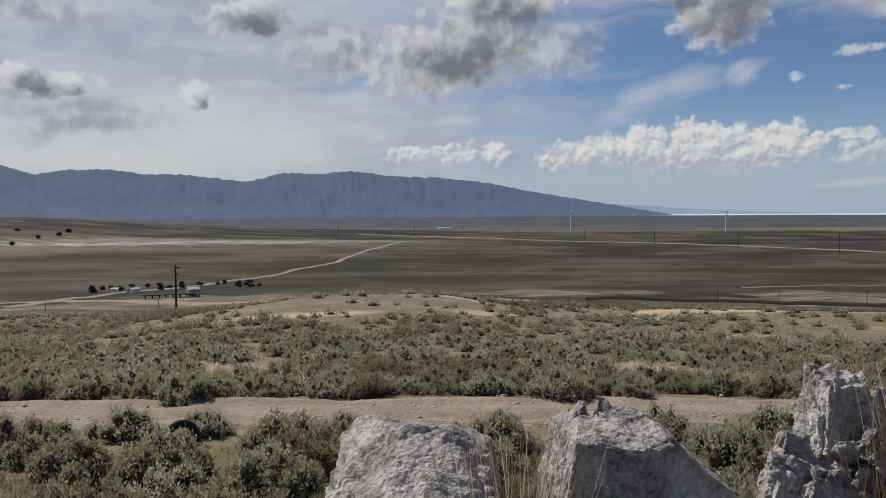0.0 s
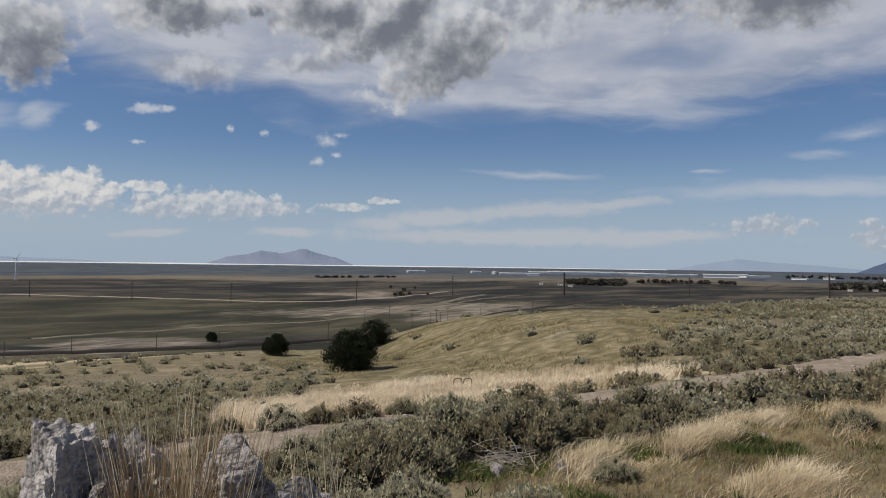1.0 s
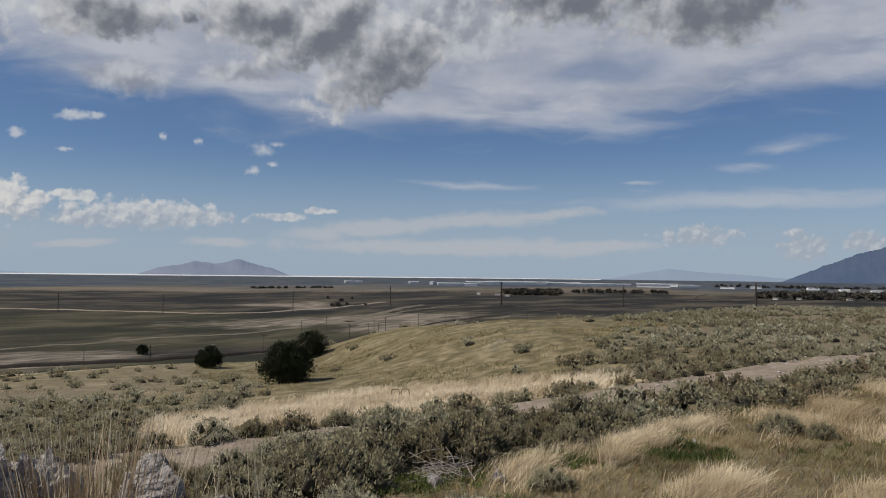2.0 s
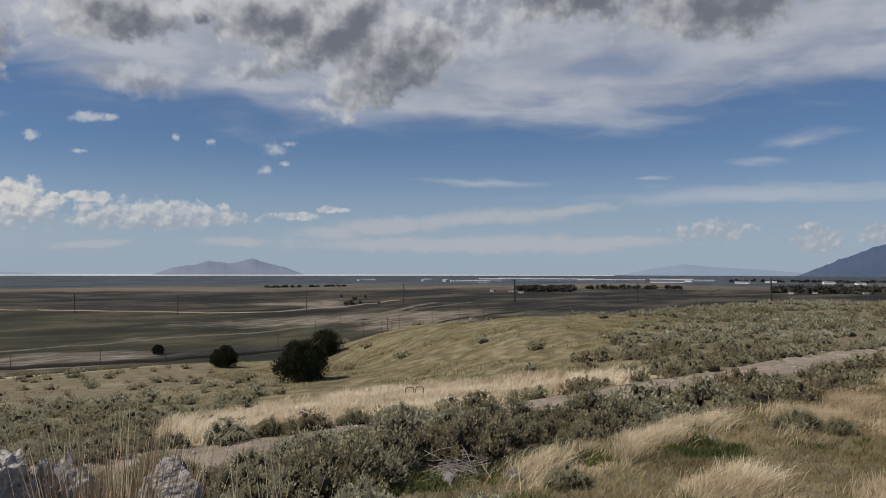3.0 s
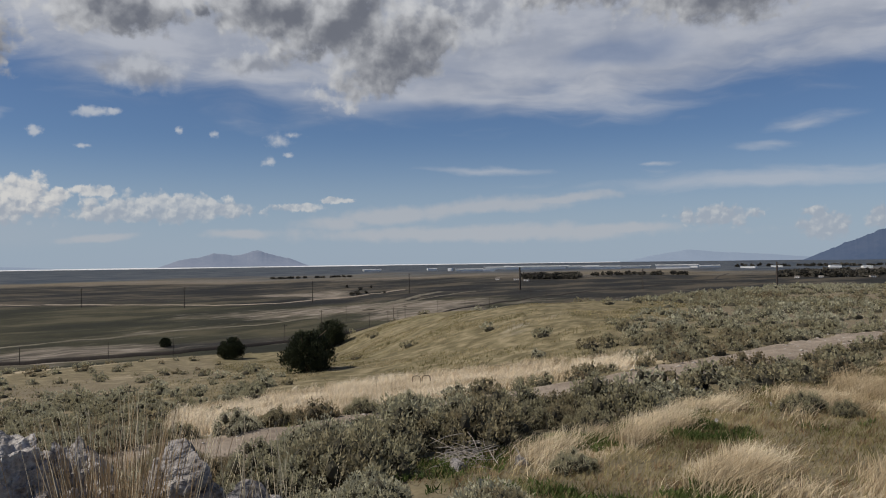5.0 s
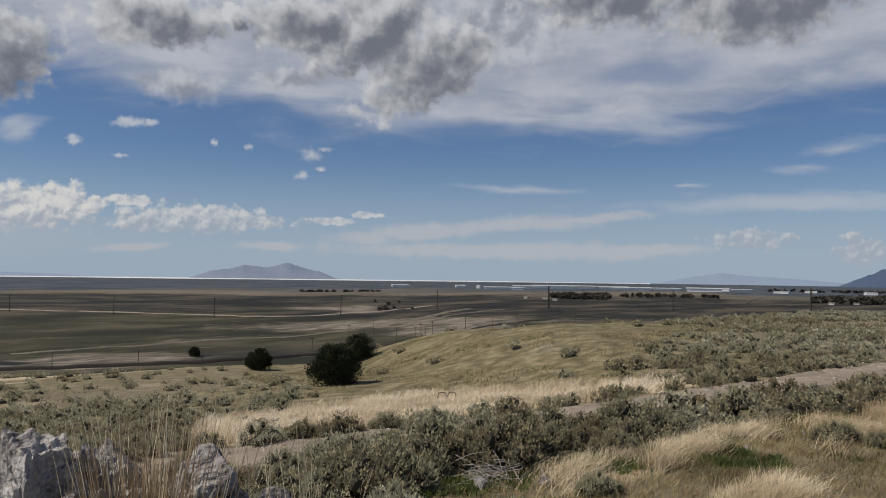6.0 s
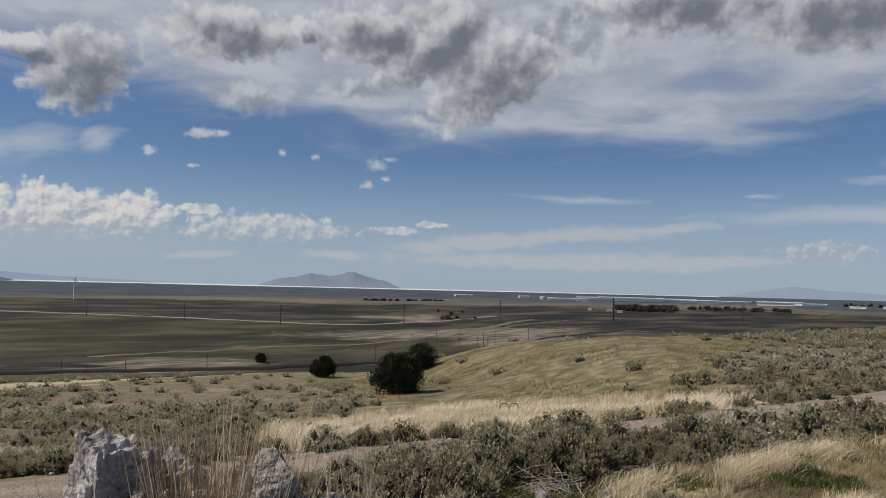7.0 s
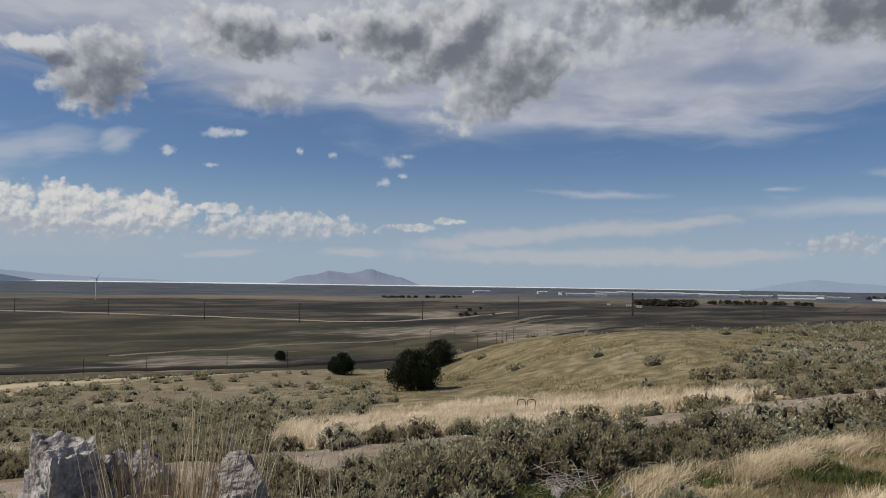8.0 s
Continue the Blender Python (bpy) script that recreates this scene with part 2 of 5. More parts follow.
# ---- materials ----
def material(name, shades, scale=4.0, rough=0.9, bump=0.0, bump_scale=30.0, spread=0.0, metal=0.0, glow=None, detail=6.0, by_island=False):
    """A mottled surface: noise at two scales runs through a list of (place, colour); spread adds a change from thing to thing."""
    m = bpy.data.materials.new(name)
    m.use_nodes = True
    t = m.node_tree
    b = t.nodes["Principled BSDF"]
    geo = t.nodes.new("ShaderNodeNewGeometry")
    n1, n2 = t.nodes.new("ShaderNodeTexNoise"), t.nodes.new("ShaderNodeTexNoise")
    for n, s in ((n1, scale), (n2, scale * 7.3)):
        t.links.new(geo.outputs["Position"], n.inputs["Vector"])
        n.inputs["Scale"].default_value, n.inputs["Detail"].default_value, n.inputs["Roughness"].default_value = s, detail, 0.6
    mix = t.nodes.new("ShaderNodeMath")
    mix.operation = "MULTIPLY_ADD"
    t.links.new(n2.outputs[0], mix.inputs[0])
    mix.inputs[1].default_value = 0.45
    half = t.nodes.new("ShaderNodeMath")
    half.operation = "MULTIPLY"
    half.inputs[1].default_value = 0.55
    t.links.new(n1.outputs[0], half.inputs[0])
    t.links.new(half.outputs[0], mix.inputs[2])
    ramp = t.nodes.new("ShaderNodeValToRGB")
    while len(ramp.color_ramp.elements) < len(shades):
        ramp.color_ramp.elements.new(0.5)
    for e, (at, c) in zip(ramp.color_ramp.elements, shades):
        e.position, e.color = at, (*c, 1)
    t.links.new(mix.outputs[0], ramp.inputs[0])
    out = ramp.outputs[0]
    if spread:
        if by_island:
            rnd = geo.outputs["Random Per Island"]
        else:
            rnd = t.nodes.new("ShaderNodeObjectInfo").outputs["Random"]
        hsv = t.nodes.new("ShaderNodeHueSaturation")
        rng = t.nodes.new("ShaderNodeMapRange")
        t.links.new(rnd, rng.inputs[0])
        rng.inputs[3].default_value, rng.inputs[4].default_value = 1 - spread, 1 + spread
        t.links.new(rng.outputs[0], hsv.inputs["Value"])
        t.links.new(out, hsv.inputs["Color"])
        out = hsv.outputs[0]
    t.links.new(out, b.inputs["Base Color"])
    b.inputs["Roughness"].default_value, b.inputs["Metallic"].default_value = rough, metal
    b.inputs["Specular IOR Level"].default_value = 0.25
    if bump:
        nb, bp = t.nodes.new("ShaderNodeTexNoise"), t.nodes.new("ShaderNodeBump")
        t.links.new(geo.outputs["Position"], nb.inputs["Vector"])
        nb.inputs["Scale"].default_value, nb.inputs["Detail"].default_value = bump_scale, 8.0
        bp.inputs["Strength"].default_value, bp.inputs["Distance"].default_value = bump, 1.0 / bump_scale
        t.links.new(nb.outputs[0], bp.inputs["Height"])
        t.links.new(bp.outputs[0], b.inputs["Normal"])
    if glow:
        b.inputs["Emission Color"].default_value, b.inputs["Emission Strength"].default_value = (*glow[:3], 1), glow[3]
    return m


def ground_material():
    """Soil, grass and scrub cover, with distance haze and cloud shadow put into its tones: the shares come from the
    sheet's own attributes, mottled by noise.
    """
    m = bpy.data.materials.new("ground_cover")
    m.use_nodes = True
    t = m.node_tree
    b = t.nodes["Principled BSDF"]
    geo = t.nodes.new("ShaderNodeNewGeometry")

    def nz(scale, detail=6, stretch=None):
        n = t.nodes.new("ShaderNodeTexNoise")
        src = geo.outputs["Position"]
        if stretch:
            v = t.nodes.new("ShaderNodeVectorMath")
            v.operation = "MULTIPLY"
            v.inputs[1].default_value = stretch
            t.links.new(src, v.inputs[0])
            src = v.outputs[0]
        t.links.new(src, n.inputs["Vector"])
        n.inputs["Scale"].default_value, n.inputs["Detail"].default_value, n.inputs["Roughness"].default_value = scale, detail, 0.62
        return n.outputs[0]

    def ramp(v, *stops):
        r = t.nodes.new("ShaderNodeValToRGB")
        while len(r.color_ramp.elements) < len(stops):
            r.color_ramp.elements.new(0.5)
        for e, (at, c) in zip(r.color_ramp.elements, stops):
            e.position, e.color = at, (*c, 1)
        t.links.new(v, r.inputs[0])
        return r.outputs[0]

    def mixc(f, a, c):
        n = t.nodes.new("ShaderNodeMix")
        n.data_type = "RGBA"
        for s, v in ((n.inputs[0], f), (n.inputs[6], a), (n.inputs[7], c)):
            t.links.new(v, s)
        return n.outputs[2]

    def share(name, noise_socket, gain):
        a = t.nodes.new("ShaderNodeAttribute")
        a.attribute_name = name
        n = t.nodes.new("ShaderNodeMath")
        n.operation = "MULTIPLY_ADD"
        t.links.new(noise_socket, n.inputs[0])
        n.inputs[1].default_value = gain
        t.links.new(a.outputs["Fac"], n.inputs[2])
        s = t.nodes.new("ShaderNodeMapRange")
        t.links.new(n.outputs[0], s.inputs[0])
        s.inputs[1].default_value, s.inputs[2].default_value = 0.25 + gain * 0.5, 0.75 + gain * 0.5
        return s.outputs[0]

    grain, patch, broad = nz(9.0), nz(0.9), nz(0.06)
    far_patch = nz(0.012, 8, (1.0, 2.2, 1.0))
    far_fine = nz(0.07, 8, (1.0, 2.0, 1.0))
    soil = ramp(grain, (0.3, (0.11, 0.092, 0.066)), (0.7, (0.235, 0.198, 0.142)))
    turf = ramp(patch, (0.36, (0.100, 0.085, 0.048)), (0.5, (0.160, 0.137, 0.080)), (0.62, (0.25, 0.212, 0.134)))
    straw = ramp(grain, (0.3, (0.30, 0.245, 0.16)), (0.7, (0.52, 0.44, 0.32)))
    green = ramp(patch, (0.3, (0.055, 0.075, 0.025)), (0.7, (0.12, 0.13, 0.05)))
    # scrub tone taken near black: cloud shadow on the plain is painted into it
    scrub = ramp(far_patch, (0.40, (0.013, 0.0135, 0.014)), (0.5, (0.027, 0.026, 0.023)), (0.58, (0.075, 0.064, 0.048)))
    range_ = ramp(far_patch, (0.40, (0.020, 0.021, 0.014)), (0.5, (0.037, 0.036, 0.022)), (0.60, (0.078, 0.070, 0.045)))
    bare = ramp(far_fine, (0.35, (0.12, 0.10, 0.08)), (0.65, (0.25, 0.22, 0.185)))
    out = mixc(share("turf", patch, 0.8), soil, turf)
    out = mixc(share("green", patch, 0.8), out, green)
    out = mixc(share("straw", grain, 0.5), out, straw)
    out = mixc(share("range", far_fine, 0.6), out, range_)
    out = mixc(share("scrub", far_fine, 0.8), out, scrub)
    out = mixc(share("bare", far_fine, 1.2), out, bare)
    chalk = ramp(far_fine, (0.3, (0.22, 0.205, 0.19)), (0.7, (0.44, 0.42, 0.395)))
    out = mixc(share("chalk", far_fine, 1.6), out, chalk)
    # bluish tones of the far plain: distance haze painted into the base colour
    hazy_flats = ramp(far_patch, (0.40, (0.034, 0.045, 0.062)), (0.5, (0.054, 0.066, 0.085)), (0.60, (0.088, 0.097, 0.108)))
    out = mixc(share("far", far_patch, 0.6), out, hazy_flats)
    t.links.new(out, b.inputs["Base Color"])
    b.inputs["Roughness"].default_value, b.inputs["Specular IOR Level"].default_value = 0.95, 0.15
    bp = t.nodes.new("ShaderNodeBump")
    bp.inputs["Strength"].default_value, bp.inputs["Distance"].default_value = 0.7, 0.06
    t.links.new(grain, bp.inputs["Height"])
    t.links.new(bp.outputs[0], b.inputs["Normal"])
    return m


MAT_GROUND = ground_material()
MAT_ROAD = material("pale_dirt", [(0.34, (0.185, 0.15, 0.118)), (0.5, (0.265, 0.22, 0.177)), (0.64, (0.345, 0.292, 0.242))], 0.7, 0.95, 0.9, 14)
MAT_TRACK = material("worn_track", [(0.34, (0.085, 0.075, 0.055)), (0.5, (0.13, 0.115, 0.088)), (0.64, (0.19, 0.17, 0.135))], 0.08, 0.95)
MAT_ROCK = material("limestone", [(0.37, (0.07, 0.063, 0.060)), (0.44, (0.19, 0.176, 0.17)), (0.51, (0.31, 0.292, 0.284)), (0.57, (0.40, 0.382, 0.37)), (0.66, (0.54, 0.52, 0.505))], 7.0, 0.92, 1.0, 55)


def leaf_material(name, shades, rough=0.8, through=0.1, attribute="", scale=1.6, blade=0.18):
    """Leaves: mottled over the plant, changing from plant to plant and blade to blade, with some light coming through."""
    m = bpy.data.materials.new(name)
    m.use_nodes = True
    t = m.node_tree
    b, out = t.nodes["Principled BSDF"], t.nodes["Material Output"]
    geo = t.nodes.new("ShaderNodeNewGeometry")
    n = t.nodes.new("ShaderNodeTexNoise")
    t.links.new(geo.outputs["Position"], n.inputs["Vector"])
    n.inputs["Scale"].default_value, n.inputs["Detail"].default_value = scale, 5.0
    if attribute:
        a = t.nodes.new("ShaderNodeAttribute")
        a.attribute_name = attribute
        rnd = a.outputs["Fac"]
    else:
        rnd = t.nodes.new("ShaderNodeObjectInfo").outputs["Random"]
    add = t.nodes.new("ShaderNodeMath")
    add.operation = "MULTIPLY_ADD"
    t.links.new(rnd, add.inputs[0])
    add.inputs[1].default_value = 0.55
    half = t.nodes.new("ShaderNodeMath")
    half.operation = "MULTIPLY"
    half.inputs[1].default_value = 0.45
    t.links.new(n.outputs[0], half.inputs[0])
    t.links.new(half.outputs[0], add.inputs[2])
    ramp = t.nodes.new("ShaderNodeValToRGB")
    while len(ramp.color_ramp.elements) < len(shades):
        ramp.color_ramp.elements.new(0.5)
    for e, (at, c) in zip(ramp.color_ramp.elements, shades):
        e.position, e.color = at, (*c, 1)
    t.links.new(add.outputs[0], ramp.inputs[0])
    hsv, rng_ = t.nodes.new("ShaderNodeHueSaturation"), t.nodes.new("ShaderNodeMapRange")
    t.links.new(geo.outputs["Random Per Island"], rng_.inputs[0])
    rng_.inputs[3].default_value, rng_.inputs[4].default_value = 1 - blade, 1 + blade
    t.links.new(rng_.outputs[0], hsv.inputs["Value"])
    # dark tone of woody stems, also painted as shade inside and low in the plant
    wood_shade, dark_mix = t.nodes.new("ShaderNodeAttribute"), t.nodes.new("ShaderNodeMix")
    wood_shade.attribute_name = "wood_shade"
    dark_mix.data_type = "RGBA"
    t.links.new(wood_shade.outputs["Fac"], dark_mix.inputs[0]), t.links.new(ramp.outputs[0], dark_mix.inputs[6])
    dark_mix.inputs[7].default_value = (0.100, 0.093, 0.068, 1)
    t.links.new(dark_mix.outputs[2], hsv.inputs["Color"])
    t.links.new(hsv.outputs[0], b.inputs["Base Color"])
    b.inputs["Roughness"].default_value, b.inputs["Specular IOR Level"].default_value = rough, 0.2
    tr, mx = t.nodes.new("ShaderNodeBsdfTranslucent"), t.nodes.new("ShaderNodeMixShader")
    t.links.new(hsv.outputs[0], tr.inputs[0])
    mx.inputs[0].default_value = through
    t.links.new(b.outputs[0], mx.inputs[1]), t.links.new(tr.outputs[0], mx.inputs[2]), t.links.new(mx.outputs[0], out.inputs[0])
    return m


SAGE = [(0.15, (0.24, 0.182, 0.118)), (0.3, (0.295, 0.253, 0.157)), (0.5, (0.36, 0.336, 0.218)), (0.7, (0.43, 0.413, 0.292)), (0.9, (0.52, 0.505, 0.39))]
MAT_SAGE = leaf_material("sagebrush_leaf", SAGE, through=0.42)
MAT_SAGE_FAR = leaf_material("scrub_leaf", SAGE, through=0.42, attribute="tint")
MAT_STRAW = leaf_material("dry_grass", [(0.2, (0.38, 0.30, 0.19)), (0.5, (0.56, 0.47, 0.33)), (0.8, (0.74, 0.65, 0.49))], through=0.3, attribute="tint")
MAT_BLEACHED = leaf_material("bleached_grass", [(0.2, (0.46, 0.38, 0.26)), (0.5, (0.66, 0.57, 0.43)), (0.8, (0.80, 0.72, 0.58))], through=0.3, attribute="tint")
MAT_WEED = leaf_material("green_weed", [(0.2, (0.05, 0.075, 0.02)), (0.5, (0.09, 0.13, 0.035)), (0.8, (0.15, 0.18, 0.06))], through=0.3, attribute="tint")
MAT_STUBBLE = leaf_material("stubble", [(0.2, (0.13, 0.118, 0.05)), (0.5, (0.24, 0.205, 0.098)), (0.8, (0.42, 0.345, 0.205))], through=0.2, attribute="tint")
MAT_BROWN = leaf_material("brown_weed", [(0.2, (0.13, 0.085, 0.05)), (0.5, (0.22, 0.15, 0.085)), (0.8, (0.34, 0.25, 0.15))], through=0.2, attribute="tint")
MAT_TWIG = material("grey_twig", [(0.3, (0.10, 0.085, 0.07)), (0.7, (0.24, 0.21, 0.18))], 9.0, 0.9)
MAT_JUNIPER = material("juniper_leaf", [(0.3, (0.012, 0.018, 0.009)), (0.5, (0.028, 0.036, 0.016)), (0.7, (0.055, 0.062, 0.028))], 2.0, 0.8)
MAT_BARK = material("bark", [(0.3, (0.06, 0.045, 0.035)), (0.7, (0.17, 0.13, 0.10))], 8.0, 0.95, 0.6, 30)
MAT_POLE = material("weathered_pole", [(0.3, (0.035, 0.03, 0.026)), (0.7, (0.09, 0.075, 0.065))], 2.0, 0.9)
# far ranges: the bluish glow is aerial haze painted as emission
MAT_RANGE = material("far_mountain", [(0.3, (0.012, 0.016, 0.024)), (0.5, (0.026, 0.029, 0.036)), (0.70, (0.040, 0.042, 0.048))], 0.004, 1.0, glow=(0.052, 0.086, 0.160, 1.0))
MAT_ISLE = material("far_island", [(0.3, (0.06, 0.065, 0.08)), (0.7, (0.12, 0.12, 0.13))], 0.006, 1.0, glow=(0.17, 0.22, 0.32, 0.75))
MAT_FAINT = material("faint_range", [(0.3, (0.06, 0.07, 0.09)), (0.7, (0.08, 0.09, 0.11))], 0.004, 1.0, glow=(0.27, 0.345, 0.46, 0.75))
MAT_LAKE = material("salt_lake", [(0.3, (0.50, 0.53, 0.57)), (0.7, (0.76, 0.77, 0.78))], 0.003, 0.6)
MAT_WHITE = material("white_paint", [(0.3, (0.74, 0.74, 0.74)), (0.7, (0.84, 0.84, 0.83))], 1.0, 0.5)
MAT_ROOF = material("pale_metal_roof", [(0.3, (0.66, 0.68, 0.70)), (0.7, (0.80, 0.81, 0.82))], 0.1, 0.5)
MAT_BLACK = material("black_plastic", [(0.3, (0.012, 0.012, 0.012)), (0.7, (0.03, 0.03, 0.03))], 6.0, 0.55)
MAT_STEEL = material("rusty_steel", [(0.3, (0.05, 0.035, 0.028)), (0.7, (0.13, 0.10, 0.085))], 7.0, 0.7, metal=0.4)
MAT_BALLAST = material("railway_ballast", [(0.3, (0.022, 0.018, 0.016)), (0.7, (0.05, 0.043, 0.037))], 1.2, 0.95)
MAT_LEAF_FAR = material("far_trees", [(0.3, (0.03, 0.029, 0.024)), (0.7, (0.075, 0.068, 0.055))], 0.15, 0.9)
MAT_IRIS = material("green_leaf", [(0.3, (0.035, 0.06, 0.018)), (0.7, (0.075, 0.12, 0.035))], 3.0, 0.6)
MAT_WOOD = material("bleached_wood", [(0.3, (0.16, 0.14, 0.125)), (0.5, (0.30, 0.27, 0.245)), (0.7, (0.44, 0.41, 0.38))], 8.0, 0.9)
MAT_PEBBLE = material("pale_stone", [(0.3, (0.30, 0.27, 0.24)), (0.7, (0.58, 0.55, 0.51))], 2.0, 0.9)
MAT_RUBBER = material("black_rubber", [(0.3, (0.010, 0.010, 0.010)), (0.7, (0.028, 0.027, 0.026))], 5.0, 0.75)


# ---- mesh helpers ----
def mesh_of(name, verts, faces, mat, smooth=False):
    me = bpy.data.meshes.new(name)
    me.from_pydata([tuple(v) for v in verts], [], [tuple(f) for f in faces])
    me.materials.append(mat)
    if smooth:
        me.polygons.foreach_set("use_smooth", [True] * len(me.polygons))
    me.update()
    return me


def part(name, bm, mat, parent=None, label=""):
    """Links a bmesh as one mesh object, under a thing or a part."""
    me = bpy.data.meshes.new(name)
    bm.to_mesh(me)
    bm.free()
    me.materials.append(mat)
    ob = new(name, me)
    if parent is not None:
        ob.parent = parent
    return tagged(ob, label)


def step(a, b, v):
    u = np.clip((v - a) / (b - a), 0, 1)
    return u * u * (3 - 2 * u)


# value noise for whole arrays, seeded
LATTICE = np.random.RandomState(7).rand(256, 256)


def vnoise(x, y):
    xi, yi = np.floor(x).astype(int), np.floor(y).astype(int)
    fx, fy = x - xi, y - yi
    fx, fy = fx * fx * (3 - 2 * fx), fy * fy * (3 - 2 * fy)
    a, b = LATTICE[xi % 256, yi % 256], LATTICE[(xi + 1) % 256, yi % 256]
    c, d = LATTICE[xi % 256, (yi + 1) % 256], LATTICE[(xi + 1) % 256, (yi + 1) % 256]
    return (a * (1 - fx) + b * fx) * (1 - fy) + (c * (1 - fx) + d * fx) * fy - 0.5


def fractal(x, y, octaves=4):
    return sum(vnoise(x * 2 ** k + 17.3 * k, y * 2 ** k + 5.1 * k) / 2 ** k for k in range(octaves))


# ---- the lie of the land (the eye is at height 0) ----
def road_y(x):
    x = np.asarray(x, float)
    return 18.0 - 0.0025 * (x + 5) ** 2 - 1.3 * step(7, 19, x) - 0.7 * np.exp(-((x - 33) / 8) ** 2) + 0.8 * step(38, 52, x)


def hump(x, y, cx, cy, rx, ry, turn=0.0):
    c, s = math.cos(radians(turn)), math.sin(radians(turn))
    u, v = ((x - cx) * c + (y - cy) * s) / rx, (-(x - cx) * s + (y - cy) * c) / ry
    return np.exp(-(u * u + v * v))


def land(x, y):
    x, y = np.asarray(x, float), np.asarray(y, float)
    r = np.hypot(x, y)
    az = np.degrees(np.arctan2(x, y))
    s = y - road_y(np.clip(x, -120, 120))
    # near slope beyond the track falls away; to the right it stays a bench
    sc = np.clip(s - 1.5, 0, 150)
    slope = -4.5 - 3.6 * (1 - np.exp(-sc / 28)) - 0.045 * sc
    bench = -4.25 - 0.085 * np.clip(r - 72 - 45 * step(57, 76, az), 0, 80)
    right = step(10, 32, x - 0.68 * np.clip(y, -30, 400))
    z = slope * (1 - right) + bench * right
    # the knoll the camera stands on
    xs = np.where(x > 0, x * 0.8, x)
    z = z + 2.95 * np.exp(-(xs * xs + y * y) / 7.3 ** 2)
    # mounds
    z = z + 1.6 * hump(x, y, -6, 88, 17, 22) + 0.15 * hump(x, y, 62, 40, 20, 14, 25) - 1.6 * hump(x, y, 12, 88, 6, 10) - 1.0 * hump(x, y, -36, 78, 14, 16)
    z = z + 0.55 * hump(x, y, 37, 44, 13, 13)
    # drop to the plain
    plain_z = -27.0 + 5.0 * step(35, 55, az) * step(150, 320, r) * (1 - step(1800, 3000, r)) + 5 * (1 - step(160, 300, r))
    drop = step(96, 185, r - 25 * right * step(57, 76, az))
    z = z * (1 - drop) + plain_z * drop
    z = z + 30.0 * hump(x, y, -620, 760, 420, 260, 30) * step(250, 600, r)
    # unevenness
    z = z + 0.10 * fractal(x * 0.9, y * 0.9, 3) * (1 - step(60, 200, r)) + 0.9 * fractal(x * 0.06, y * 0.06, 3) * step(30, 90, r) * (1 - step(400, 900, r))
    z = z + 2.0 * fractal(x * 0.008, y * 0.008, 3) * step(300, 800, r) * (1 - step(2000, 4000, r))
    return z


def ground_at(x, y):
    return float(land(np.array([x]), np.array([y]))[0])


def ground_sheet():
    az = np.radians(np.concatenate([np.arange(-36, 86, 0.36), np.arange(86, 324, 2.5)]))
    rad = np.concatenate([[0.0, 0.3, 0.6, 1.1, 1.6], np.geomspace(2.0, 300, 250), np.geomspace(305, 4950, 90)])
    A, R = np.meshgrid(az, rad)
    X, Y = R * np.sin(A), R * np.cos(A)
    Z = land(X, Y)
    n, k = A.shape
    idx = np.arange(n * k).reshape(n, k)
    nxt = np.roll(idx, -1, axis=1)
    quads = np.stack([idx[:-1], idx[1:], nxt[1:], nxt[:-1]], -1).reshape(-1, 4)
    me = bpy.data.meshes.new("ground")
    me.from_pydata(np.stack([X, Y, Z], -1).reshape(-1, 3).tolist(), [], quads[:, ::-1].tolist())
    me.polygons.foreach_set("use_smooth", [True] * len(me.polygons))
    me.materials.append(MAT_GROUND)
    x, y, r, a = X.ravel(), Y.ravel(), R.ravel(), np.degrees(A.ravel())
    s = y - road_y(np.clip(x, -120, 120))
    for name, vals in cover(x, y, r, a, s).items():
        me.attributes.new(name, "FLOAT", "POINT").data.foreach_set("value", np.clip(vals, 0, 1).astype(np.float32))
    return tagged(new("ground", me), "dry rangeland of soil, grass and low scrub", "ground", kind="structure")


def knoll_share(x, y, s):
    """The smooth grassy knoll beyond the track, free of scrub."""
    return step(7, 12, x - 0.55 * y + 2.0 * vnoise(x * 0.2, y * 0.2)) * step(4, 7, s) * step(8, 13, y - 0.25 * x + 5 * vnoise(x * 0.13 + 5, y * 0.13)) * (1 - step(66, 84, x)) * (1 - step(85, 105, y))


def straw_share(x, y, s):
    """Bleached grass: a long band between track and knoll, patches on the slope, and the hollow before the track."""
    w = 1.3 * vnoise(x * 0.4, y * 0.4)
    band = step(2.6, 3.8, s + 0.04 * (x - 15) + 0.5 * w) * step(11.8, 13.6, x - 0.57 * (y - 20) + 0.7 * w) * (1 - step(31, 36, x + w)) * (1 - step(30, 36, y + w))
    left = 0.9 * hump(x, y, 9.2, 28.3, 4.6, 1.3, -74) + 0.8 * hump(x, y, -7.5, 31, 4, 1.4, -63)
    rag = step(-0.18, 0.30, fractal(x * 0.42 + 40, y * 0.6, 3) + 0.35 * hump(x, y, 19, 9.8, 4.5, 1.6, -12) - 0.14)
    front = 0.95 * step(14.0, 16.5, x + 0.5 * w) * (1 - step(34, 42, x)) * (1 - step(-5.7, -4.3, s + 0.4 * w)) * step(-6, 0, y) * rag
    return np.maximum(np.maximum(band, left), front)


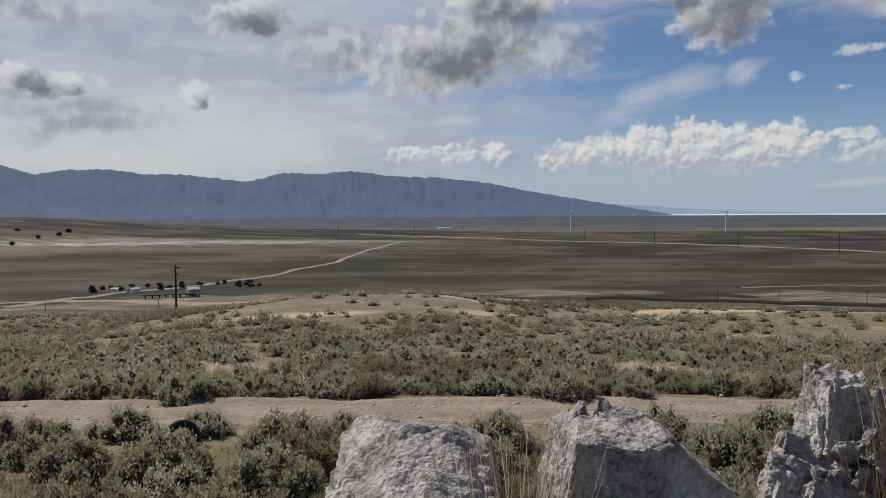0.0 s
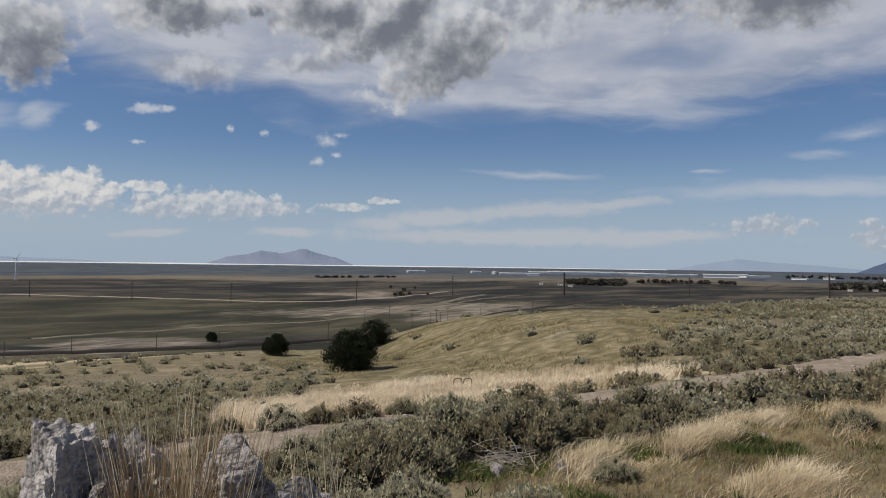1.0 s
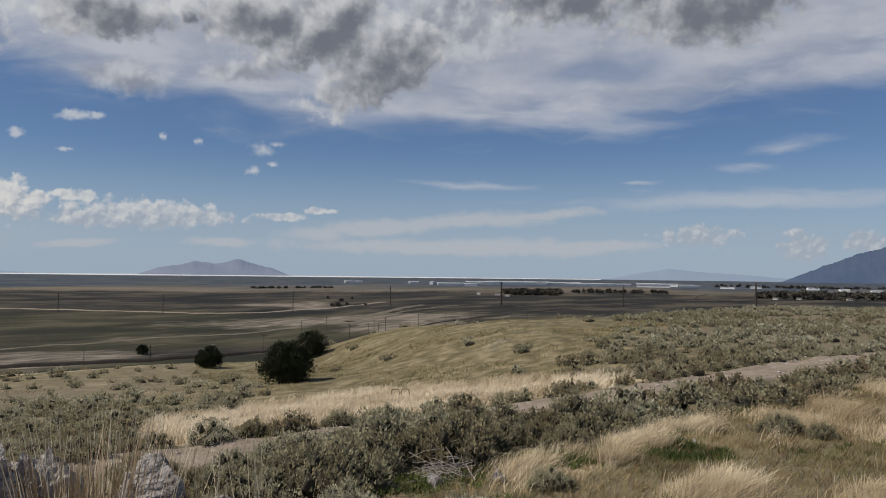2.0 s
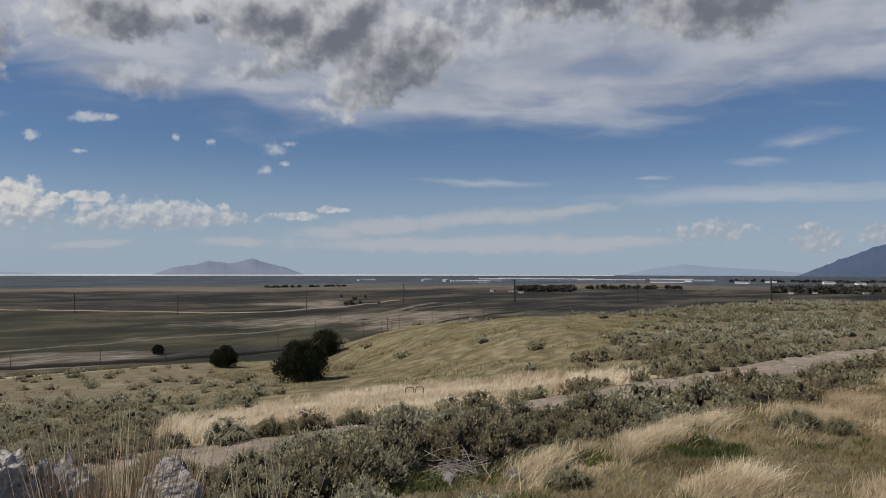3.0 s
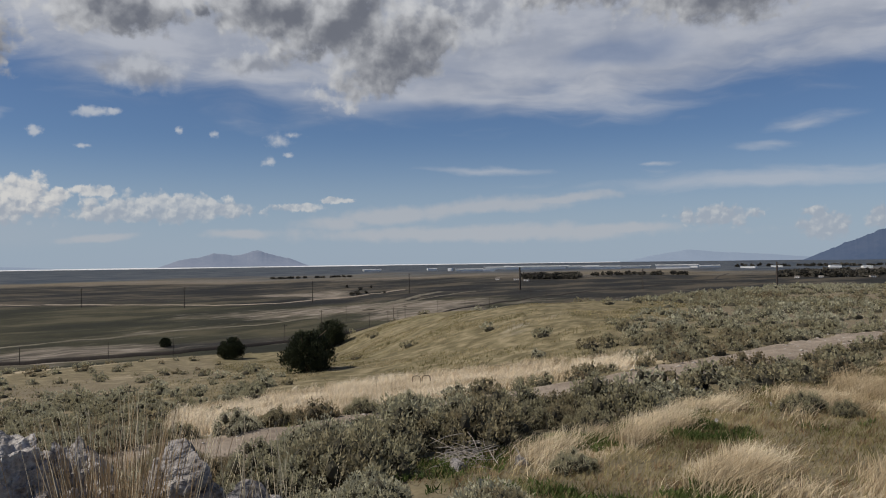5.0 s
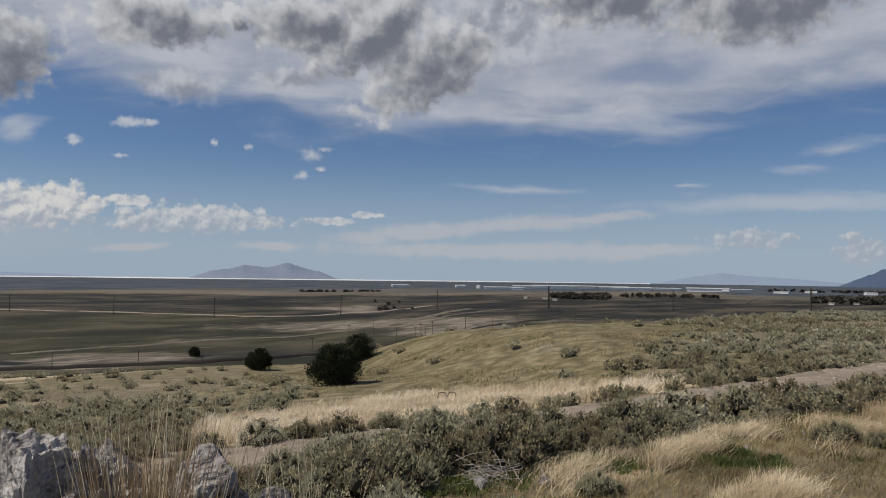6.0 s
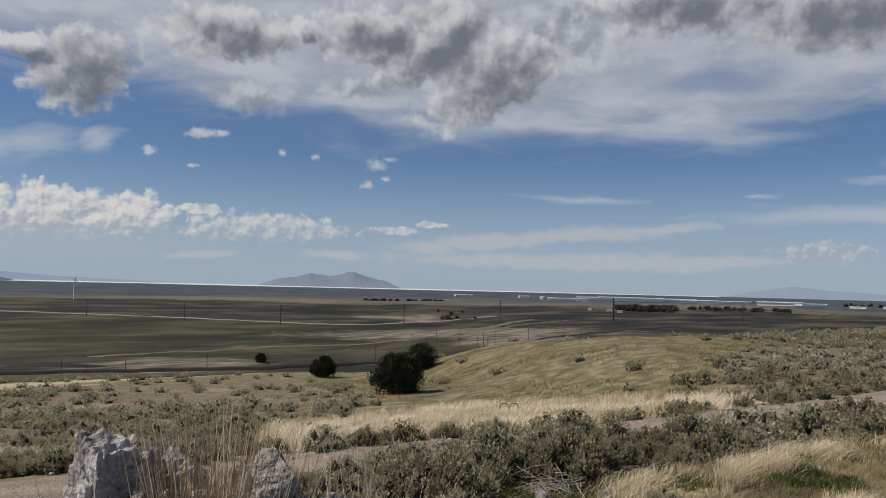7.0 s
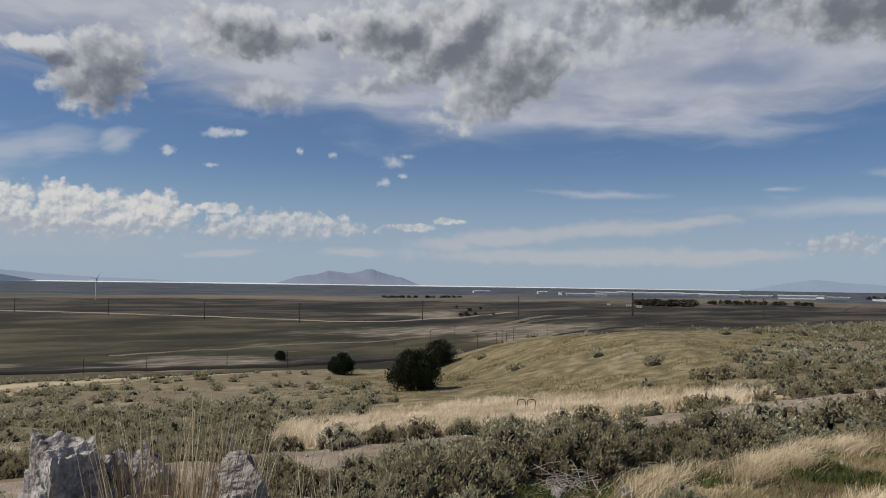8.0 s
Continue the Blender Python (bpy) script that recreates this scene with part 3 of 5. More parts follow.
def cover(x, y, r, a, s):
    """Shares of the plant cover over the sheet, and of the haze painted far out."""
    near = 1 - step(100, 150, r)
    knoll = knoll_share(x, y, s)
    turf = np.maximum(0.45 * near + 0.5 * fractal(x * 0.05, y * 0.05), knoll)
    far_straw = step(0.0, 0.45, fractal(x * 0.06 + 7, y * 0.14, 5)) * step(48, 64, r) * near * step(-20, -10, a) * (1 - step(32, 40, a)) * 0.8
    straw = np.maximum(straw_share(x, y, s) * near, far_straw)
    front = step(11, 14, x) * (1 - step(-4.8, -3.8, s))
    green = 0.95 * hump(x, y, 16.6, 11.0, 2.6, 1.2, -28) + 0.75 * front * step(-0.05, 0.2, fractal(x * 0.4 + 3, y * 0.5, 3)) * (1 - straw_share(x, y, s)) + 0.3 * near * step(0.1, 0.4, fractal(x * 0.11 + 9, y * 0.11)) + 0.55 * step(4, 7, r) * (1 - step(7, 11, x)) * (1 - step(-3.2, -1.8, s)) * step(-30, -10, a)
    plain = step(120, 190, r)
    # broad belts of the plain
    b = fractal(x * 0.0035, y * 0.006 + 3, 4)
    rng = plain * (1 - step(470, 620, r + 160 * b))
    belt = np.exp(-((r - 225 - 60 * b - 1.2 * (a - 5)) / 26) ** 2) * step(-2, 6, a) * (1 - step(38, 50, a)) * 0.8
    field = hump(x, y, 300, 300, 95, 42, -42) * 1.3
    # dark share for scrub and for the painted cloud shadow over the plain
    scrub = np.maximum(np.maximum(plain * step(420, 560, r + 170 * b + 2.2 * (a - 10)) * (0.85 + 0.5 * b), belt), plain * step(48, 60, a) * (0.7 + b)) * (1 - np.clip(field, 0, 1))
    bare = 0.9 * hump(x, y, -215, 640, 130, 45, 10) + 0.8 * hump(x, y, -60, 690, 60, 22) + 0.58 * step(0.12, 0.35, fractal(x * 0.01 + 3, y * 0.02)) * plain * (1 - step(260, 420, r)) + 0.6 * field
    bare = bare + 0.45 * hump(x, y, 12, 92, 9, 9) + 0.62 * hump(x, y, -6, 80, 20, 13)
    # share of the painted haze tone, rising with distance
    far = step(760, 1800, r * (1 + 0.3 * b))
    # a dark flat, tan clearings beside it, and brown fields towards the town
    rb = r * (1 + 0.28 * b)
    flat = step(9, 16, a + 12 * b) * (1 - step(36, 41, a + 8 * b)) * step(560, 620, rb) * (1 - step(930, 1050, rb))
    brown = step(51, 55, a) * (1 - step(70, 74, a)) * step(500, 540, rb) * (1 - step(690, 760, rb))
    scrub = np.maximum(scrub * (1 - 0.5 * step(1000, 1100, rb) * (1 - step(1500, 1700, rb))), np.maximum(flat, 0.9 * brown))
    tan = 0.75 * step(36, 38, a) * (1 - step(42, 44.5, a)) * step(520, 545, rb) * (1 - step(610, 650, rb)) + 0.6 * step(40, 43, a) * (1 - step(52, 54, a)) * step(330, 350, rb) * (1 - step(400, 440, rb))
    tan = tan + 0.5 * step(0.05, 0.3, fractal(x * 0.006 + 11, y * 0.012, 4)) * step(900, 1050, r) * (1 - step(1500, 1800, r))
    bare = np.maximum(bare * (1 - 0.8 * flat), tan)
    bare = bare + 0.35 * hump(x, y, -270, 600, 90, 30, 25) + 0.35 * hump(x, y, -150, 640, 90, 25, 10)
    chalk = 0.72 * hump(x, y, -245, 600, 70, 22, 20) + 0.62 * hump(x, y, -135, 645, 75, 20, 8) + 0.4 * hump(x, y, -330, 560, 50, 18, 25)
    return {"turf": turf, "chalk": chalk, "straw": straw, "green": green, "range": rng, "scrub": scrub, "bare": bare, "far": far}


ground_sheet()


def strip(name, path, width, mat, label, lift=0.03, wobble=0.0, cols=9, crown=0.0, rut=0.0, category="road"):
    """A way laid on the ground along a line of (x, y)."""
    pts = np.array(path)
    d = np.gradient(pts, axis=0)
    d /= np.linalg.norm(d, axis=1)[:, None]
    side = np.stack([-d[:, 1], d[:, 0]], 1)
    v, f = [], []
    for i, (p, n) in enumerate(zip(pts, side)):
        wl = width / 2 + wobble * (noise.noise((i * 0.21, 1.3, 0)) + 0.6 * noise.noise((i * 0.9, 4, 0)))
        wr = width / 2 + wobble * (noise.noise((i * 0.23, 7.7, 0)) + 0.6 * noise.noise((i * 0.8, 9, 0)))
        for k in range(cols):
            u = k / (cols - 1) * 2 - 1
            v.append((*(p + n * (u * (wl if u > 0 else wr))), lift + crown * (1 - u * u) - rut * math.exp(-((abs(u) - 0.5) / 0.16) ** 2) if abs(u) < 1 else -0.04))
    v = np.array(v)
    v[:, 2] += land(v[:, 0], v[:, 1])
    for i in range(len(pts) - 1):
        for k in range(cols - 1):
            a = i * cols + k
            f.append((a, a + 1, a + cols + 1, a + cols))
    me = mesh_of(name, v, f, mat, True)
    return tagged(new(name, me), label, category, kind="structure")


strip("dirt_road", [(x, road_y(x)) for x in np.arange(-40, 95, 0.4)], 2.7, MAT_ROAD, "pale rutted dirt track with scattered stones", 0.09, 0.3, 17, rut=0.05)


def polar(az, r):
    return (r * math.sin(radians(az)), r * math.cos(radians(az)))


def polar_line(stops, n=60):
    az, rr = np.array(stops).T
    u = np.linspace(0, 1, n)
    k = np.linspace(0, 1, len(az))
    return [polar(a, b) for a, b in zip(np.interp(u, k, az), np.interp(u, k, rr))]


strip("gravel_road", polar_line([(-28.6, 254), (-22, 300), (-16.8, 311), (-11.2, 368), (-7.3, 448), (-2.75, 687)], 120), 3.4, MAT_ROAD, "pale gravel road crossing the plain", 0.3, 0.5, 4)
strip("highway", polar_line([(-6, 860), (0, 811), (8.1, 748), (16, 667), (23, 603), (28.5, 563), (37, 520), (43, 560), (47, 640)], 120), 4.5, MAT_ROAD, "pale road across the dark plain", 0.4, 0.3, 4)
strip("lower_road", polar_line([(-34, 295), (-28.6, 280), (-24.8, 271), (-20.4, 245), (-15, 224), (-9, 214), (-2, 212), (6, 216)], 120), 6, MAT_ROAD, "pale gravel road below the slope", 0.3, 0.8, 4)
strip("worn_track", polar_line([(44.6, 400), (45.6, 440), (47.2, 490), (49.6, 590)], 60), 7, MAT_TRACK, "broad worn track climbing across a tan field", 0.3, 1.2, 4)
strip("field_track", polar_line([(20, 300), (24.9, 313), (31.7, 342), (39, 365), (44.5, 420), (49.2, 497), (52, 576)], 120), 3.4, MAT_TRACK, "faint dirt track on the plain", 0.25, 0.8, 4)
RAIL = [(10, 224), (21.8, 230), (25, 232), (28.2, 234), (31.7, 238), (35.3, 247), (39, 262), (43, 285)]
RAIL_ON = [(43, 285), (48, 330), (55, 430), (63, 600), (68, 800), (69, 1100)]
strip("railway_bed", polar_line(RAIL, 160), 3.2, MAT_BALLAST, "dark railway embankment with ballast", 0.4, 0.2, 7, crown=0.55)
strip("railway_bed", polar_line(RAIL_ON, 120), 2.8, MAT_BALLAST, "low dark railway bed running to the town", 0.25, 0.3, 7, crown=0.15)


def ridge(name, stops, dist, depth, mat, label, seed, folds=1.0, base=-29.0):
    """A far range: its crest follows (azimuth, elevation) stops, its flanks are folded into spurs and gullies."""
    az, el = np.array(stops).T
    n, m = (640, 30) if depth > 200 else (260, 12)
    a = np.linspace(az[0], az[-1], n)
    crest = np.interp(a, az, el)
    crest = crest + 0.075 * folds * np.array([noise.fractal((q * 1.9, seed, 0), 0.75, 2.0, 6) for q in a]) * np.minimum(1, crest + 0.3)
    top = dist * np.tan(np.radians(crest))
    v, f = [], []
    for j in range(m):
        u = j / (m - 1)                       # 0 at the foot, 1 at the crest
        for i in range(n):
            fold = noise.fractal((a[i] * 0.7 + u * 1.2, u * 1.6 + seed, seed), 0.95, 2.0, 4)
            rr = dist - depth * (1 - u) * (1 + 0.13 * fold * folds)
            z = base + (top[i] - base) * (u ** 1.25) * (1 + 0.20 * folds * fold * u * (1 - u) * 2)
            x, y = polar(a[i], rr)
            v.append((x, y, z))
    for i in range(n):
        x, y = polar(a[i], dist + 120)
        v.append((x, y, base))
    for j in range(m):
        for i in range(n - 1):
            q = j * n + i
            f.append((q, q + 1, q + n + 1, q + n))
    me = mesh_of(name, v, f, mat, True)
    return tagged(new(name, me), label, "mountain", kind="structure")


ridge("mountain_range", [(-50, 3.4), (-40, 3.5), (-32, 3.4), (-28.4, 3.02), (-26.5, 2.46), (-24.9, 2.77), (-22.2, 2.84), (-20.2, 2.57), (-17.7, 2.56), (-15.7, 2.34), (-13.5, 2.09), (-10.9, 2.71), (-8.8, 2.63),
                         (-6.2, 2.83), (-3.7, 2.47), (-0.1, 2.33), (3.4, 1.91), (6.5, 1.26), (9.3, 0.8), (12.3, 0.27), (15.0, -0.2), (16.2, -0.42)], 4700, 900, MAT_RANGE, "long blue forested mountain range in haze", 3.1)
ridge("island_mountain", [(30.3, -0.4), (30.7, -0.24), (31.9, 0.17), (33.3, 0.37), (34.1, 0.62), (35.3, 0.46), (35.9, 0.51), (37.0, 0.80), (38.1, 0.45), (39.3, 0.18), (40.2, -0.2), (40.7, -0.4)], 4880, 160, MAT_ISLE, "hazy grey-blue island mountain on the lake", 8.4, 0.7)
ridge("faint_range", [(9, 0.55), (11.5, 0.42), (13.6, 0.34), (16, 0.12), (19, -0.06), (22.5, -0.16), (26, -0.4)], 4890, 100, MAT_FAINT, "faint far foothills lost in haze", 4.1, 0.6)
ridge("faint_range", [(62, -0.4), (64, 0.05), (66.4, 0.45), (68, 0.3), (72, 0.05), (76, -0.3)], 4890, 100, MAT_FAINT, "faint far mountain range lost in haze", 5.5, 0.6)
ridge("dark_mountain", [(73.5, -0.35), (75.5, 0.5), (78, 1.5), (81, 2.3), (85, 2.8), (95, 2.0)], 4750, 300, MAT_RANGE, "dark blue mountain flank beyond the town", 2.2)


def lake():
    a = np.linspace(14, 62, 120)
    v = [(*polar(q, 3950 + 200 * noise.noise((q * 0.15, 0, 0)) + 22 * max(0, q - 40)), -26.4) for q in a] + [(*polar(q, 4960), -26.4) for q in a]
    n = len(a)
    f = [(i, i + 1, n + i + 1, n + i) for i in range(n - 1)]
    return tagged(new("lake", mesh_of("lake", v, f, MAT_LAKE)), "pale salt lake shining along the horizon", "water", kind="structure")


lake()


# ---- boulders in front of the camera ----
def facet(p, planes):
    """Distance from the middle of a stone to its hull, along the unit way p."""
    best = 9.0
    for nx, ny, nz, d in planes:
        k = p.x * nx + p.y * ny + p.z * nz
        if k > 1e-3:
            best = min(best, d / k)
    return best


def unit_planes(planes):
    out = []
    for nx, ny, nz, d in planes:
        n = math.sqrt(nx * nx + ny * ny + nz * nz)
        out.append((nx / n, ny / n, nz / n, d))
    return out


def stone_mesh(bm, planes, seed, fine=6, at=(0, 0, 0), crag=0.02, cell=7.0, crest=None, grain=0.006, layers=0.0, crack=1.0):
    """A weathered stone: a hull of cut faces with rounded edges, knobs, scoops and cracks; crest adds jagged teeth round (x, y, reach)."""
    planes = unit_planes(planes)
    off = Vector((seed, seed * 0.7, -seed))
    made = bmesh.ops.create_icosphere(bm, subdivisions=fine, radius=1.0)["verts"]
    for v in made:
        p = v.co.normalized()
        q = p * facet(p, planes)
        soft = q * 0.965
        wander = soft + 0.05 * noise.noise_vector(soft * 5.0 + off)
        d = noise.fractal(soft * 3.0 + off, 1.0, 2.1, 3) * (0.010 + crag * 0.6)
        knob = abs(noise.noise(wander * cell + off)) + 0.45 * abs(noise.noise(wander * cell * 2.1 - off)) + 0.15 * abs(noise.noise(wander * cell * 4.3 + off))
        d += crag * 2.4 * (knob - 0.36)
        ds, pts = noise.voronoi(wander * cell * 0.55 + off)
        d += crag * 0.9 * (noise.cell(pts[0] * 3.7) - 0.5) - crack * crag * 0.9 * max(0.0, 1 - (ds[1] - ds[0]) * 8)
        ds, pts = noise.voronoi(wander * cell * 1.7 + off)
        d += crag * 0.3 * (noise.cell(pts[0] * 5.1) - 0.5)
        d += grain * 0.7 * noise.fractal(soft * 30 + off, 1.0, 2.0, 4)
        if layers:
            tilt = soft.z * 17 + soft.x * 6 + 1.2 * noise.noise(soft * 3 + off)
            d += layers * (abs(noise.noise(Vector((soft.x * 2 + off.x, soft.y * 2, tilt)))) + 0.5 * abs(noise.noise(Vector((soft.x * 5, soft.y * 5, tilt * 2.7)))))
        w = q + p * d
        if crest:
            near = math.exp(-((w.x - crest[0]) ** 2 + (w.y - crest[1]) ** 2) / crest[2] ** 2) * max(0, p.z)
            ds, pts = noise.voronoi(Vector((w.x * 20, w.y * 14, seed)))
            w.z += near * crest[3] * (0.15 + noise.cell(pts[0] * 2.3) + 0.3 * noise.noise(w * 40))
        v.co = w + Vector(at)


def boulder(label, x, y, top, bm):
    low = max(v.co.z for v in bm.verts)
    ob = part("boulder", bm, MAT_ROCK)
    ob.matrix_world = pose(x, y, top - low)
    return tagged(ob, label, "rock", "boulders by the camera")


# broad rounded block with a flat top, bedded in thin layers
bm = bmesh.new()
stone_mesh(bm, [(-0.02, -0.42, 0.9, 0.31), (-0.58, -0.3, 0.78, 0.285), (0.34, -0.42, 0.85, 0.32), (-0.95, -0.05, 0.25, 0.31), (0.95, 0, 0.2, 0.29), (0, 1, 0.2, 0.28), (0.05, 0.1, 1.0, 0.325),
                (0, -1, 0.12, 0.40), (0.45, 0.1, 0.88, 0.335), (0, 0, -1, 0.95), (0.7, -0.6, 0, 0.42), (-0.72, -0.62, 0.2, 0.385)], 2.3, 6, crag=0.008, cell=6.0, layers=0.026, grain=0.006, crack=2.0)
boulder("broad rounded grey limestone boulder on the knoll", -0.09, 2.68, -0.695, bm)
# flat dark front, pale gently sloping top, toothed crest
bm = bmesh.new()
stone_mesh(bm, [(-0.10, -1, -0.10, 0.165), (0.42, -0.9, 0.08, 0.215), (0.06, -0.25, 0.97, 0.205), (-0.62, -0.05, 0.78, 0.225), (-1, -0.1, 0.15, 0.165), (0.66, -0.02, 0.75, 0.25), (0, 1, 0.2, 0.2),
                (0.1, 0.4, 0.9, 0.235), (0.9, 0.2, 0.1, 0.38), (0, 0, -1, 0.95)], 6.1, 6, crag=0.007, cell=8.0, crest=(-0.045, 0.09, 0.055, 0.10), grain=0.006)
boulder("grey limestone boulder with a pale broken crest", 0.525, 2.60, -0.625, bm)
# tall craggy rock with a lower shoulder and loose blocks at its foot
bm = bmesh.new()
stone_mesh(bm, [(0, -1, 0.12, 0.125), (-1, 0, 0.12, 0.10), (1, 0, 0.1, 0.11), (0, 1, 0.1, 0.13), (0.02, -0.06, 1, 0.285), (0.6, -0.3, 0.7, 0.295), (-0.6, -0.3, 0.75, 0.295), (0, 0, -1, 0.9)],
           9.7, 6, crag=0.021, cell=10.0, grain=0.010)
tall = boulder("tall craggy pale limestone boulder with broken blocks", 1.305, 2.70, -0.515, bm)
bm = bmesh.new()
stone_mesh(bm, [(0, -1, 0.2, 0.16), (-1, 0, 0.1, 0.19), (1, 0, 0.35, 0.14), (0, 1, 0.1, 0.17), (0.25, -0.25, 1, 0.20), (0.5, -0.6, 0.6, 0.205), (0, 0, -1, 0.8), (-0.5, -0.5, 0.7, 0.21)],
           3.9, 6, at=(0.155, -0.06, -0.05), crag=0.038, cell=13.0, grain=0.010, crack=1.4)
part("shoulder", bm, MAT_ROCK, tall)
bm = bmesh.new()
stone_mesh(bm, [(0, -1, 0.2, 0.19), (-1, 0, 0.7, 0.18), (1, 0, 0.25, 0.21), (0, 1, 0.1, 0.19), (0.05, -0.3, 1, 0.15), (0, 0, -1, 0.7)], 5.5, 6, at=(0.06, -0.15, -0.20), crag=0.038, cell=12.0, grain=0.010, crack=1.4)
part("foot", bm, MAT_ROCK, tall)
for k, (dx, dy, dz, q) in enumerate([(-0.19, -0.12, -0.70, 0.05), (-0.23, -0.16, -0.76, 0.06), (-0.13, -0.22, -0.78, 0.07)]):
    bm = bmesh.new()
    stone_mesh(bm, [(0.3 * (-1) ** k, -1, 0.4, q), (-1, 0.2, 0.3, q), (1, 0, 0.2, q), (0, 1, 0, q), (0.2, 0.1, 1, q), (0, 0, -1, 0.6)], 1.3 + k, 5, crag=0.010, cell=14)
    boulder("loose broken block at the craggy boulder's foot", 1.305 + dx, 2.70 + dy, dz, bm)
# small sharp rock
bm = bmesh.new()
stone_mesh(bm, [(-0.45, -0.35, 0.85, 0.09), (0.9, -0.3, 0.5, 0.075), (-1, 0, 0.15, 0.09), (0.2, -1, 0.1, 0.10), (0, 1, 0.3, 0.1), (0.9, 0.3, 0.1, 0.085), (0, 0, -1, 0.9), (-0.7, -0.7, 0, 0.10)],
           4.4, 6, crag=0.011, cell=11.0, grain=0.006)
boulder("small sharp grey limestone rock in dry grass", 1.70, 2.34, -0.575, bm)
bm = bmesh.new()
stone_mesh(bm, [(-0.3, -0.5, 0.8, 0.12), (0.6, -0.4, 0.75, 0.115), (-1, 0, 0.2, 0.14), (1, 0, 0.3, 0.15), (0, -1, 0.2, 0.14), (0, 1, 0.2, 0.12), (0, 0, -1, 0.8)], 7.4, 6, crag=0.03, cell=7.5, grain=0.006)
boulder("low broken limestone rock with many edges", 1.97, 2.28, -0.745, bm)
bm = bmesh.new()
stone_mesh(bm, [(-0.2, -0.5, 0.9, 0.08), (0.6, -0.3, 0.7, 0.09), (-1, 0, 0.2, 0.09), (1, 0, 0.2, 0.09), (0, -1, 0.2, 0.09), (0, 1, 0.2, 0.09), (0, 0, -1, 0.8)], 8.8, 5, crag=0.016, cell=10.0)
boulder("small pale rock behind the craggy boulder", 1.62, 2.86, -0.62, bm)


# ---- scrub ----
def ico():
    bm = bmesh.new()
    bmesh.ops.create_icosphere(bm, subdivisions=1, radius=1.0)
    bm.verts.ensure_lookup_table()
    v, f = np.array([q.co for q in bm.verts]), np.array([[q.index for q in g.verts] for g in bm.faces])
    bm.free()
    return v, f


ICO = ico()


def bush_arrays(rng, radius, height, lumps, blades, leaf, slim=0.2, stray=0.08, core=1.0):
    """Rounded sprays of slim leaves over a low dome, each round a dark heart of wood and painted shade."""
    n = lumps * blades
    a, q = rng.uniform(0, 2 * np.pi, lumps), np.sqrt((np.arange(lumps) + 0.5) / lumps) * 0.92
    cx, cy = np.cos(a) * q * radius, np.sin(a) * q * radius
    cz = height * (1 - 0.66 * q ** 2) * rng.uniform(0.66, 1.02, lumps)
    cr = radius * rng.uniform(0.17, 0.31, lumps)
    i = np.repeat(np.arange(lumps), blades)
    d = rng.normal(0, 1, (n, 3)) + np.array([0, 0, 0.5]) + np.stack([cx[i], cy[i], 0 * cx[i]], 1) / radius * 0.5
    d /= np.linalg.norm(d, axis=1)[:, None]
    deep = rng.uniform(0.62, 1.06, n)
    reach = np.where(rng.uniform(0, 1, n) < stray, 1.28, 1.0)
    heart = np.stack([cx, cy, cz - 0.8 * cr], 1)
    p = heart[i] + d * (cr[i] * deep * reach)[:, None] * np.array([1, 1, 1.3])
    # some leaves fill the skirt below the sprays
    low = rng.uniform(0, 1, n) < 0.16
    p[low, 2] *= rng.uniform(0.1, 0.75, low.sum())
    p[:, 2] = np.maximum(p[:, 2], 0.02)
    # skirt and deep leaves take the dark tone, as shade put into their colour
    wood_shade = np.where(low, 0.9, np.clip((0.80 - deep) * 3.0, 0, 0.8))
    g = d * 0.9 + np.array([0, 0, 0.55]) + rng.normal(0, 0.3, (n, 3))
    g /= np.linalg.norm(g, axis=1)[:, None]
    t = np.cross(g, rng.normal(0, 1, (n, 3)))
    t /= np.linalg.norm(t, axis=1)[:, None] + 1e-9
    L, B = (leaf * rng.uniform(0.7, 1.5, n))[:, None], (leaf * slim * rng.uniform(0.7, 1.5, n))[:, None]
    v = [np.stack([p - g * L * 0.4 - t * B, p - g * L * 0.4 + t * B, p + g * L * 0.8], 1).reshape(-1, 3)]
    f, w = [np.arange(3 * n).reshape(n, 3)], [np.repeat(wood_shade, 3)]
    k = 3 * n
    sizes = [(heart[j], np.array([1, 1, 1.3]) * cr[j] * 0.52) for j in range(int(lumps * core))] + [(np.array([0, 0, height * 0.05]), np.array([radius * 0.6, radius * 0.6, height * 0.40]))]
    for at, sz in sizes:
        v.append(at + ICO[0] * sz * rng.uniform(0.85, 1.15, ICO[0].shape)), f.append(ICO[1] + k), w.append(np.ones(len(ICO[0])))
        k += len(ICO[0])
    return np.concatenate(v), np.concatenate(f), np.concatenate(w)


